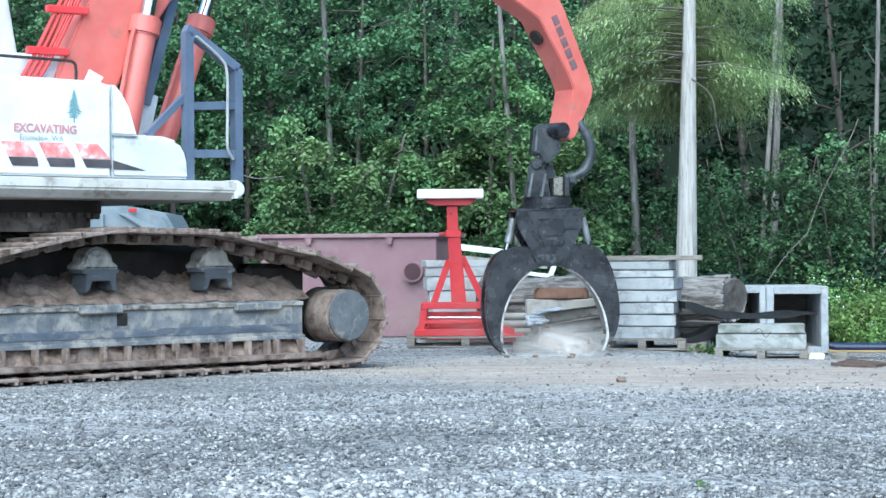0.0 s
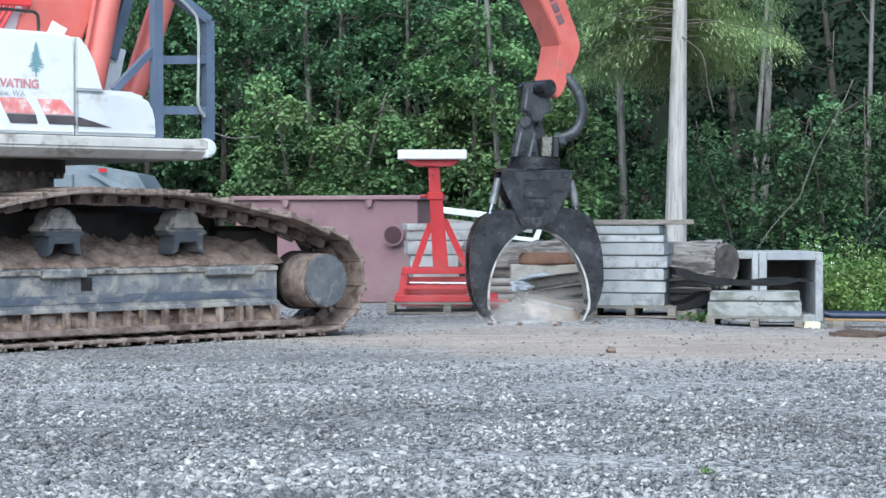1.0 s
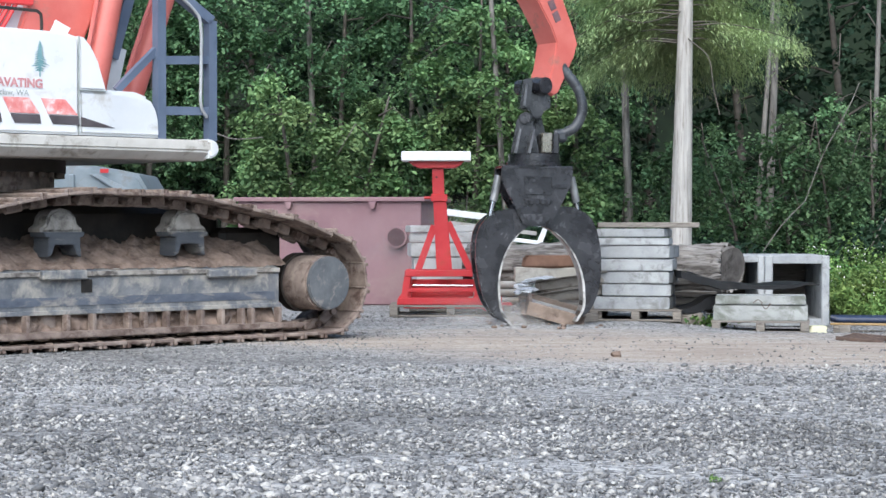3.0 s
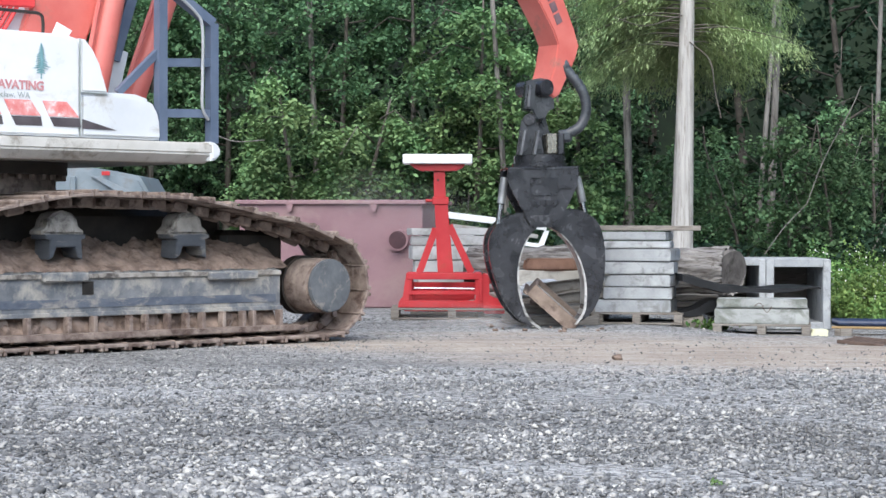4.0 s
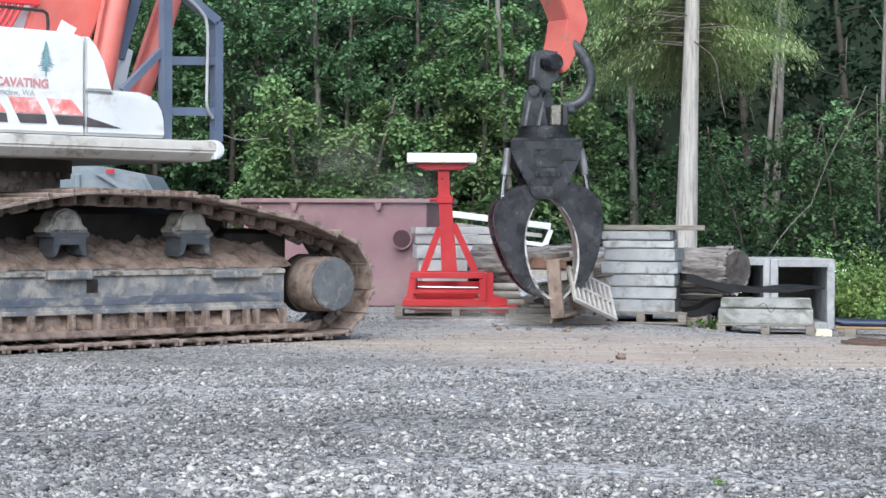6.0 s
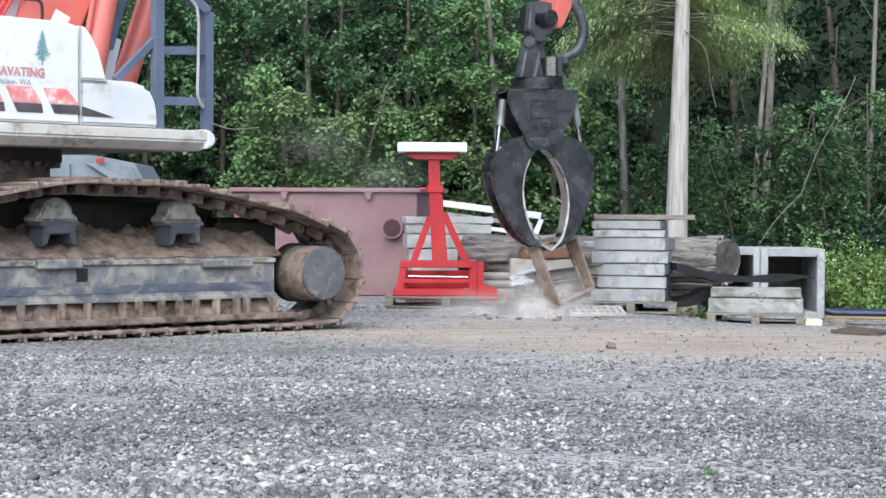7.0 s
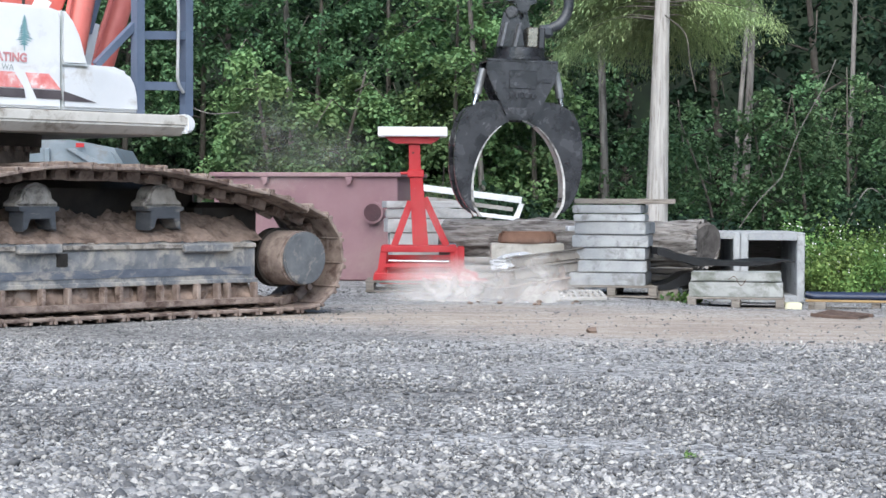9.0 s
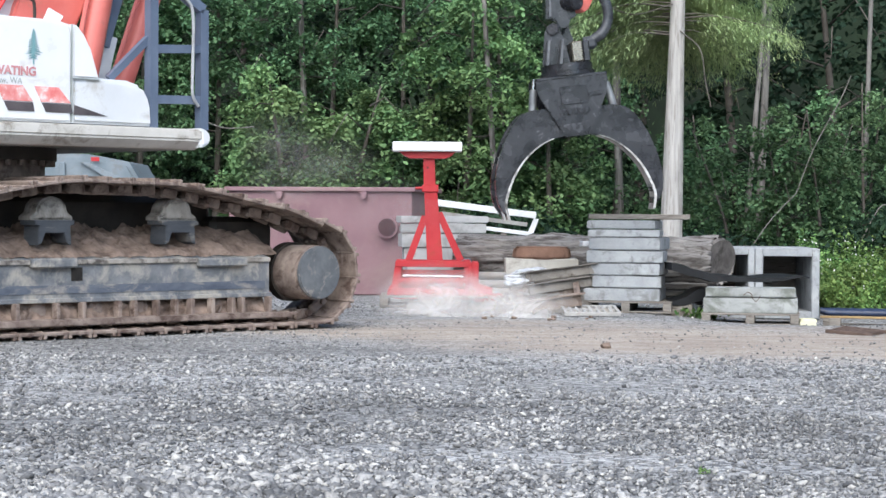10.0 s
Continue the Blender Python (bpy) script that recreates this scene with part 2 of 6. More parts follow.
RUSTY_CAST = surf("rusty_brown_casting", (0.17, 0.125, 0.10), (0.32, 0.25, 0.205), 6.0, 0.85, 0.1, 0.4, 45, (0.10, 0.07, 0.055), 4.0, 0.35)
GALV = surf("pale_galvanised_steel", (0.30, 0.293, 0.28), (0.44, 0.43, 0.41), 6.0, 0.65, 0.1, 0.2, 50, (0.3, 0.27, 0.23), 5.0, 0.35)
PLASTIC_WHITE = surf("white_sheeting", (0.66, 0.67, 0.68), (0.82, 0.83, 0.84), 5.0, 0.4, 0, 0.3, 20)
BLACK_PLASTIC = surf("black_plastic", (0.006, 0.0065, 0.008), (0.014, 0.015, 0.017), 5.0, 0.5, 0, 0.3, 25, (0.03, 0.028, 0.026), 6.0, 0.1, spec=0.25)
BARK = surf("furrowed_bark", (0.13, 0.118, 0.11), (0.30, 0.285, 0.27), 6.0, 0.95, 0, 1.0, 22, (0.07, 0.06, 0.055), 9.0, 0.5, 0.15, (0.35, 2.4, 2.4))
POLE_WOOD = surf("grey_dead_trunk", (0.33, 0.315, 0.30), (0.50, 0.48, 0.46), 5.0, 0.9, 0, 0.6, 30, (0.22, 0.20, 0.185), 6.0, 0.4, 0.1, (5, 5, 0.35))
TWIG = surf("branch_bark", (0.06, 0.052, 0.045), (0.13, 0.115, 0.10), 6.0, 0.95, 0, 0.5, 30)
# plain, lit and shaded leaves: light and shade are set by colour here
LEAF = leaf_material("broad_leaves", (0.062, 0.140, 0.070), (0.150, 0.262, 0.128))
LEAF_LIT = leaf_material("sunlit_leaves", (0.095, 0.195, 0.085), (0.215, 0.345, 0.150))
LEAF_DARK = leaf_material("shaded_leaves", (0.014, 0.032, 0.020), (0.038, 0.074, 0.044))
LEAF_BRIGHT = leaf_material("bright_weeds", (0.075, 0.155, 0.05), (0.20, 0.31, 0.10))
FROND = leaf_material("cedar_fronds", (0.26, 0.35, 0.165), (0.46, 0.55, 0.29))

# ---- mesh helpers ----


def mesh_of(bm, name, smooth=False):
    me = bpy.data.meshes.new(name)
    bm.normal_update()
    bm.to_mesh(me)
    bm.free()
    me.polygons.foreach_set("use_smooth", np.ones(len(me.polygons), bool))
    me.set_sharp_from_angle(angle=3.2 if smooth else 0.6)
    return me


def part(name, bm, material, parent=None, label="", at=None, smooth=False):
    me = mesh_of(bm, name, smooth)
    me.materials.append(material)
    ob = new(name, me)
    ob.parent = parent
    if at is not None:
        ob.matrix_basis = at
    if label:
        ob["label"] = label
    return ob


def thing(name, label, category, at=None, group="", kind=""):
    ob = new(name)
    ob.empty_display_size = 0.2
    if at is not None:
        ob.matrix_basis = at
    return tagged(ob, label, category, group, kind)


def box(x0, x1, y0, y1, z0, z1, bevel=0.008, bm=None, m=None, seg=1):
    bm = bm or bmesh.new()
    r = bmesh.ops.create_cube(bm, size=1)
    mm = Matrix.Translation(((x0 + x1) / 2, (y0 + y1) / 2, (z0 + z1) / 2)) @ Matrix.Diagonal((x1 - x0, y1 - y0, z1 - z0, 1))
    bmesh.ops.transform(bm, matrix=(m @ mm) if m else mm, verts=r["verts"])
    if bevel:
        es = list({e for v in r["verts"] for e in v.link_edges})
        bmesh.ops.bevel(bm, geom=es, offset=bevel, segments=seg, affect="EDGES", clamp_overlap=True)
    return bm


def cyl(r1, r2, p, q, seg=20, bm=None, bevel=0.0):
    bm = bm or bmesh.new()
    p, q = Vector(p), Vector(q)
    d = q - p
    m = Matrix.Translation((p + q) / 2) @ d.to_track_quat("Z", "Y").to_matrix().to_4x4()
    r = bmesh.ops.create_cone(bm, cap_ends=True, segments=seg, radius1=r1, radius2=r2, depth=d.length, matrix=m)
    if bevel:
        es = [e for e in {e for v in r["verts"] for e in v.link_edges} if any(len(f.verts) > 4 for f in e.link_faces)]
        bmesh.ops.bevel(bm, geom=es, offset=bevel, segments=2, affect="EDGES")
    return bm


def prism(profile, y0, y1, bevel=0.0, bm=None):
    """A plate or beam: an outline in x and z, drawn out along y."""
    bm = bm or bmesh.new()
    a = [bm.verts.new((x, y0, z)) for x, z in profile]
    b = [bm.verts.new((x, y1, z)) for x, z in profile]
    n = len(profile)
    f = [bm.faces.new(a), bm.faces.new(list(reversed(b)))]
    for i in range(n):
        f.append(bm.faces.new((a[i], b[i], b[(i + 1) % n], a[(i + 1) % n])))
    bmesh.ops.recalc_face_normals(bm, faces=f)
    if bevel:
        es = list(f[0].edges) + list(f[1].edges)
        bmesh.ops.bevel(bm, geom=es, offset=bevel, segments=2, affect="EDGES", clamp_overlap=True)
    return bm


def tube(points, radius, seg=8, bm=None, square=False):
    """A round or square bar along a line of points; radius may be a list."""
    bm = bm or bmesh.new()
    pts = [Vector(p) for p in points]
    rs = radius if isinstance(radius, (list, tuple)) else [radius] * len(pts)
    rings = []
    seg = 4 if square else seg
    for i, p in enumerate(pts):
        d = (pts[min(i + 1, len(pts) - 1)] - pts[max(i - 1, 0)]).normalized()
        side = d.cross(Vector((0, 1, 0)))
        if side.length < 0.2:
            side = d.cross(Vector((1, 0, 0)))
        side.normalize()
        up = side.cross(d)
        ring = []
        for k in range(seg):
            w = 2 * math.pi * (k + (0.5 if square else 0)) / seg
            ring.append(bm.verts.new(p + rs[i] * (1.414 if square else 1) * (math.cos(w) * side + math.sin(w) * up)))
        rings.append(ring)
    for a, b in zip(rings, rings[1:]):
        for k in range(seg):
            bm.faces.new((a[k], a[(k + 1) % seg], b[(k + 1) % seg], b[k]))
    bm.faces.new(list(reversed(rings[0])))
    bm.faces.new(rings[-1])
    bmesh.ops.recalc_face_normals(bm, faces=bm.faces)
    return bm


def smooth_line(points, steps=5):
    """Points along a soft curve through the given ones."""
    p = [Vector(q) for q in points]
    p = [2 * p[0] - p[1]] + p + [2 * p[-1] - p[-2]]
    out = []
    for i in range(1, len(p) - 2):
        for k in range(steps):
            t = k / steps
            a, b, c, d = p[i - 1:i + 3]
            out.append(0.5 * (2 * b + (c - a) * t + (2 * a - 5 * b + 4 * c - d) * t * t + (3 * b - a - 3 * c + d) * t ** 3))
    return out + [p[-2]]


def raw(name, verts, faces, material, parent=None, smooth=False):
    """A mesh from arrays: verts n x 3, faces m x k."""
    me = bpy.data.meshes.new(name)
    verts, faces = np.asarray(verts, float), np.asarray(faces, int)
    k = faces.shape[1]
    me.vertices.add(len(verts))
    me.vertices.foreach_set("co", verts.ravel())
    me.loops.add(faces.size)
    me.loops.foreach_set("vertex_index", faces.ravel())
    me.polygons.add(len(faces))
    me.polygons.foreach_set("loop_start", np.arange(len(faces)) * k)
    me.polygons.foreach_set("loop_total", np.full(len(faces), k))
    if smooth:
        me.polygons.foreach_set("use_smooth", np.ones(len(faces), bool))
    me.update(calc_edges=True)
    me.materials.append(material)
    ob = new(name, me)
    ob.parent = parent
    return ob


def ground_height(x, y):
    """The yard falls away a little at the far right."""
    u = min(1, max(0, (x - 2.0) / 1.8))
    v = min(1, max(0, (y - 18.5) / 3.0))
    return -0.13 * u * u * (3 - 2 * u) * v * v * (3 - 2 * v)

# ---- ground ----


def build_ground():
    xs = np.concatenate([[-300, -120, -60, -30, -16], np.linspace(-9, 9, 73), [16, 30, 60, 120, 300]])
    ys = np.concatenate([[-200, -80, -30, -10, 0], np.linspace(4, 27, 93), [32, 40, 60, 120, 300]])
    v, f = [], []
    for y in ys:
        for x in xs:
            bumpy = 0.018 * noise.noise((x * 0.7, y * 0.7, 0)) + 0.008 * noise.noise((x * 2.3, y * 2.3, 4)) if 5 < y < 27 and abs(x) < 9 else 0
            v.append((x, y, ground_height(x, y) + bumpy - 0.006))
    n = len(xs)
    for j in range(len(ys) - 1):
        for i in range(n - 1):
            a = j * n + i
            f.append((a, a + 1, a + n + 1, a + n))
    g = raw("ground", v, f, GRAVEL, smooth=True)
    tagged(g, "grey crushed gravel yard with a compacted tan lane", "ground", kind="structure")


def build_stones():
    """Loose crushed rock, thinning out from the viewer towards the packed lane."""
    rng = np.random.default_rng(3)
    octa = np.array([(1, 0, 0), (0, 1, 0), (-1, 0, 0), (0, -1, 0), (0, 0, 1), (0, 0, -1)], float)
    octa_tri = np.array([(0, 1, 4), (1, 2, 4), (2, 3, 4), (3, 0, 4), (1, 0, 5), (2, 1, 5), (3, 2, 5), (0, 3, 5)])
    bm = bmesh.new()
    bmesh.ops.create_icosphere(bm, subdivisions=1, radius=1)
    ico = np.array([v.co for v in bm.verts])
    ico_tri = np.array([[v.index for v in f.verts] for f in bm.faces])
    bm.free()
    vs, fs, base_i = [], [], 0
    for base, tri, n, y0, y1, falloff, s0, s1 in ((ico, ico_tri, 34000, 6.6, 14.5, 1.25, 0.007, 0.023), (octa, octa_tri, 90000, 6.6, 23.5, 1.6, 0.004, 0.016)):
        y = y0 + (y1 - y0) * rng.random(n) ** falloff
        x = rng.uniform(-0.25, 0.25, n) * (y + 1.5)
        # long drifts of loose rock between swept patches, coarsest in a heap near the viewer
        drift = np.array([noise.noise((a * 0.45, b * 1.1, 3)) + 0.6 * noise.noise((a * 1.3, b * 3.1, 7)) for a, b in zip(x, y)])
        heap = np.exp(-((x + 0.75) / 1.0) ** 2 - ((y - 6.9) / 1.1) ** 2)
        lane = np.clip((y - 13.2) / 1.5, 0, 1) * np.clip((x + 1.0) / 1.0, 0, 1) * (y < 19.5)
        keep = rng.random(n) < np.clip(0.5 + 0.9 * drift + heap, 0.10, 1) * (1 - 0.75 * lane)
        x, y, heap, n = x[keep], y[keep], heap[keep], int(keep.sum())
        s = s0 + (s1 - s0) * rng.random(n) ** 2.2
        s = s * (1 + 0.7 * heap)
        sc = s[:, None] * rng.uniform(0.55, 1.35, (n, 3)) * (1, 1, 0.62)
        w = rng.uniform(0, 2 * np.pi, n)
        p = base[None] * rng.uniform(0.6, 1.25, (n, len(base), 1)) * sc[:, None, :]
        p = p + rng.normal(0, 0.14, p.shape) * s[:, None, None]
        c, q = np.cos(w)[:, None], np.sin(w)[:, None]
        px, py = p[:, :, 0] * c - p[:, :, 1] * q, p[:, :, 0] * q + p[:, :, 1] * c
        lean = rng.normal(0, 0.2, n)[:, None]
        pz = p[:, :, 2] + lean * px
        gz = np.array([ground_height(a, b) + 0.018 * noise.noise((a * 0.7, b * 0.7, 0)) for a, b in zip(x, y)])
        out = np.stack([px + x[:, None], py + y[:, None], pz + (gz + s * 0.1)[:, None]], 2)
        vs.append(out.reshape(-1, 3))
        fs.append((tri[None] + base_i + (np.arange(n) * len(base))[:, None, None]).reshape(-1, 3))
        base_i += n * len(base)
    ob = raw("gravel_stones", np.concatenate(vs), np.concatenate(fs), STONE)
    tagged(ob, "loose angular grey and pale crushed stones", "gravel", kind="stuff")


# ---- excavator ----
EX = Matrix.Translation((-1.035, 17.84, 0)) @ pose(0, 0, 0, 0, 0, 43)
WHEEL_Z, WHEEL_R, REAR_X = 0.50, 0.455, -4.3


def track_line():
    """The shoes' line: around the front wheel, over the carrier rollers, around the rear wheel, along the ground."""
    pts = []
    for k in range(0, 13):
        w = radians(-90 + 15 * k)
        pts.append((WHEEL_R * math.cos(w), WHEEL_Z + WHEEL_R * math.sin(w)))
    top = [Vector((0.0, 0, WHEEL_Z + WHEEL_R)), Vector((-0.30, 0, 1.06)), Vector((-0.65, 0, 1.125)), Vector((-1.45, 0, 1.265)), Vector((-2.1, 0, 1.285)), Vector((-2.65, 0, 1.285)), Vector((-3.35, 0, 1.17)), Vector((REAR_X, 0, WHEEL_Z + WHEEL_R))]
    pts += [(p.x, p.z) for p in smooth_line(top, 4)[1:]]
    for k in range(1, 13):
        w = radians(90 + 15 * k)
        pts.append((REAR_X + WHEEL_R * math.cos(w), WHEEL_Z + WHEEL_R * math.sin(w)))
    return [Vector((x, 0, z)) for x, z in pts]


def shoe_poses():
    pts = track_line()
    pts.append(pts[0])
    seg = [(b - a).length for a, b in zip(pts, pts[1:])]
    total = sum(seg)
    n = round(total / 0.235)
    out = []
    for k in range(n):
        d = total * (k + 0.3) / n
        for a, b, s in zip(pts, pts[1:], seg):
            if d <= s:
                p = a.lerp(b, d / s)
                t = (b - a).normalized()
                out.append((p, math.degrees(math.atan2(t.z, t.x))))
                break
            d -= s
    return out


def build_shoe():
    """One shoe: a plate with three low grousers; its outer side is down in its own space."""
    bm = box(-0.112, 0.120, 0, 0.8, -0.012, 0.016, 0.005)
    for x, w in ((-0.095, 0.016), (0.0, 0.009), (0.095, 0.016)):
        box(x - w, x + w, 0.0, 0.8, -0.040 if w > 0.01 else -0.022, -0.010, 0.005, bm)
    box(-0.120, -0.104, 0.02, 0.28, 0.012, 0.026, 0.004, bm)
    return mesh_of(bm, "track_shoe")


def build_link():
    bm = bmesh.new()
    for y in (0.30, 0.47):
        box(-0.095, 0.075, y, y + 0.05, 0.012, 0.105, 0.014, bm)
    cyl(0.03, 0.03, (0.05, 0.27, 0.06), (0.05, 0.55, 0.06), 10, bm)
    return mesh_of(bm, "track_link")


def build_track(ex, shift):
    prof = [(-0.36, 0.30), (-0.36, 0.64), (-0.42, 0.66), (-3.95, 0.66), (-4.0, 0.62), (-4.0, 0.30)]
    bm = prism(prof, 0.26, 0.56, 0.012)
    box(-3.95, -0.36, 0.225, 0.26, 0.285, 0.325, 0.006, bm)
    box(-1.18, -0.66, 0.19, 0.26, 0.565, 0.64, 0.012, bm)
    box(-2.85, -2.42, 0.19, 0.26, 0.575, 0.655, 0.012, bm)
    frame_ob = part("track_frame", bm, FRAME_PAINT, ex, "slate steel side frame scuffed and caked with tan dirt", pose(0, shift, 0))
    part("frame_flange", box(-3.95, -0.37, 0.235, 0.262, 0.60, 0.64, 0.005), CAKED, frame_ob)
    part("frame_web", box(-3.9, -0.42, 0.254, 0.262, 0.36, 0.43, 0.0), FRAME_BAND, frame_ob)
    # dark patch on the frame's face, painted as the hole's shade
    part("access_hole", box(-2.445, -2.34, 0.252, 0.262, 0.465, 0.575, 0.0), DARK, frame_ob)
    shoe, link = build_shoe(), build_link()
    shoe.materials.append(TRACK_STEEL)
    link.materials.append(TRACK_STEEL)
    for p, turn in shoe_poses():
        m = Matrix.Translation(p) @ pose(0, 0, 0, 0, -turn, 0)
        for nm, me in (("track_shoe", shoe), ("track_link", link)):
            o = new(nm, me)
            o.parent, o.matrix_basis = frame_ob, m
    if shift > 1:
        return
    # final drive at the front wheel
    hub = part("final_drive", cyl(0.248, 0.248, (0, 0.03, WHEEL_Z), (0, 0.45, WHEEL_Z), 40, bevel=0.015), TRACK_STEEL, ex, "dust-brown round drive housing", smooth=False)
    part("hub_cover", cyl(0.240, 0.240, (0, -0.012, WHEEL_Z), (0, 0.03, WHEEL_Z), 40, bevel=0.01), HUB, hub, "scuffed blue-grey hub cover")
    bm = bmesh.new()
    cyl(0.27, 0.27, (0, 0.36, WHEEL_Z), (0, 0.46, WHEEL_Z), 36, bm)
    part("sprocket", bm, DARK, ex)
    part("idler", cyl(0.40, 0.40, (REAR_X, 0.34, WHEEL_Z), (REAR_X, 0.5, WHEEL_Z), 32, bevel=0.02), TRACK_STEEL, ex)
    for x in (-2.60, -1.34, -3.85):
        bm = prism([(x - 0.2, 0.965), (x - 0.2, 0.995), (x - 0.15, 1.03), (x - 0.135, 1.09), (x - 0.09, 1.14), (x, 1.165), (x + 0.09, 1.14), (x + 0.135, 1.09), (x + 0.15, 1.03), (x + 0.2, 0.995), (x + 0.2, 0.965)], 0.30, 0.52, 0.02)
        r = part("carrier_roller", bm, CAKED, ex, "carrier roller block caked with pale dirt")
        bm = prism([(x - 0.19, 0.93), (x - 0.19, 0.965), (x + 0.19, 0.965), (x + 0.19, 0.93), (x + 0.15, 0.92), (x + 0.16, 0.76), (x + 0.12, 0.78), (x + 0.09, 0.86), (x - 0.09, 0.86), (x - 0.12, 0.78), (x - 0.16, 0.76), (x - 0.15, 0.92)], 0.26, 0.5, 0.008)
        part("bracket", bm, DARK_WEB, r, "dark steel bracket")
    # lower guard: rail, uprights and rollers
    part("guard_rail", prism([(-0.30, 0.105), (-0.16, 0.145), (-0.5, 0.155), (-3.98, 0.155), (-3.98, 0.10)], 0.07, 0.25, 0.008), TRACK_STEEL, ex)
    for k, x in enumerate((-0.42, -0.72, -0.83, -1.05, -1.27, -1.44, -1.63, -1.86, -2.02, -2.37, -2.62, -3.0, -3.3, -3.62)):
        part("guard_upright", box(x - 0.018, x + 0.018, 0.17, 0.25, 0.15, 0.29, 0.004), TRACK_STEEL, ex)
    for x in (-0.95, -1.34, -1.74, -2.2, -2.75, -3.2, -3.6):
        part("track_roller", cyl(0.085, 0.085, (x, 0.285, 0.215), (x, 0.55, 0.215), 18, bevel=0.01), TRACK_STEEL, ex, smooth=False)
    # dirt lying on the frame and packed behind the guard
    nx, ny = 260, 34
    v, f = [], []
    for j in range(ny):
        for i in range(nx):
            x, u = -0.28 - 3.7 * i / (nx - 1), j / (ny - 1)
            y = 0.262 + 0.55 * u
            crest = 0.25 + 0.08 * min(1, max(0, (x + 1.4) / 0.4)) * min(1, max(0, (-0.3 - x) / 0.35)) + 0.05 * noise.noise((x * 2.1, 1, 0)) + 0.03 * noise.noise((x * 6, 3, 0))
            z = 0.655 + crest * (u ** 0.75) + (0.4 + u) * (0.06 * noise.noise((x * 6, y * 8, 2)) + 0.035 * abs(noise.noise((x * 15, y * 15, 5))) + 0.018 * noise.noise((x * 34, y * 34, 8)))
            v.append((x, y, z))
    for j in range(ny - 1):
        for i in range(nx - 1):
            a = j * nx + i
            f.append((a, a + 1, a + nx + 1, a + nx))
    raw("soil_bank", v, f, DIRT, ex)["label"] = "crumbly dry brown dirt heaped along the track frame"
    v, f = [], []
    for j in range(10):
        for i in range(nx):
            x, z = -0.40 - 3.6 * i / (nx - 1), 0.15 + 0.14 * j / 9
            y = 0.31 + 0.06 * noise.noise((x * 5, z * 9, 2)) + 0.02 * noise.noise((x * 22, z * 22, 5)) - 0.05 * (1 - j / 9)
            v.append((x, y, z))
    for j in range(9):
        for i in range(nx - 1):
            a = j * nx + i
            f.append((a, a + 1, a + nx + 1, a + nx))
    raw("packed_soil", v, f, DIRT, ex)


def bar(points, half, parent, name, mat, label=""):
    return part(name, tube(points, half, square=True), mat, parent, label)


def glyphs(text, size, mat, parent, at, name="lettering", bold=0.0):
    cu = bpy.data.curves.new(name, "FONT")
    cu.body, cu.size, cu.extrude, cu.offset, cu.align_x = text, size, 0.001, bold, "RIGHT"
    tmp = new(name, cu)
    dg = bpy.context.evaluated_depsgraph_get()
    me = bpy.data.meshes.new_from_object(tmp.evaluated_get(dg))
    bpy.data.objects.remove(tmp)
    me.materials.clear()
    me.materials.append(mat)
    ob = new(name, me)
    ob.parent, ob.matrix_basis = parent, at
    return ob


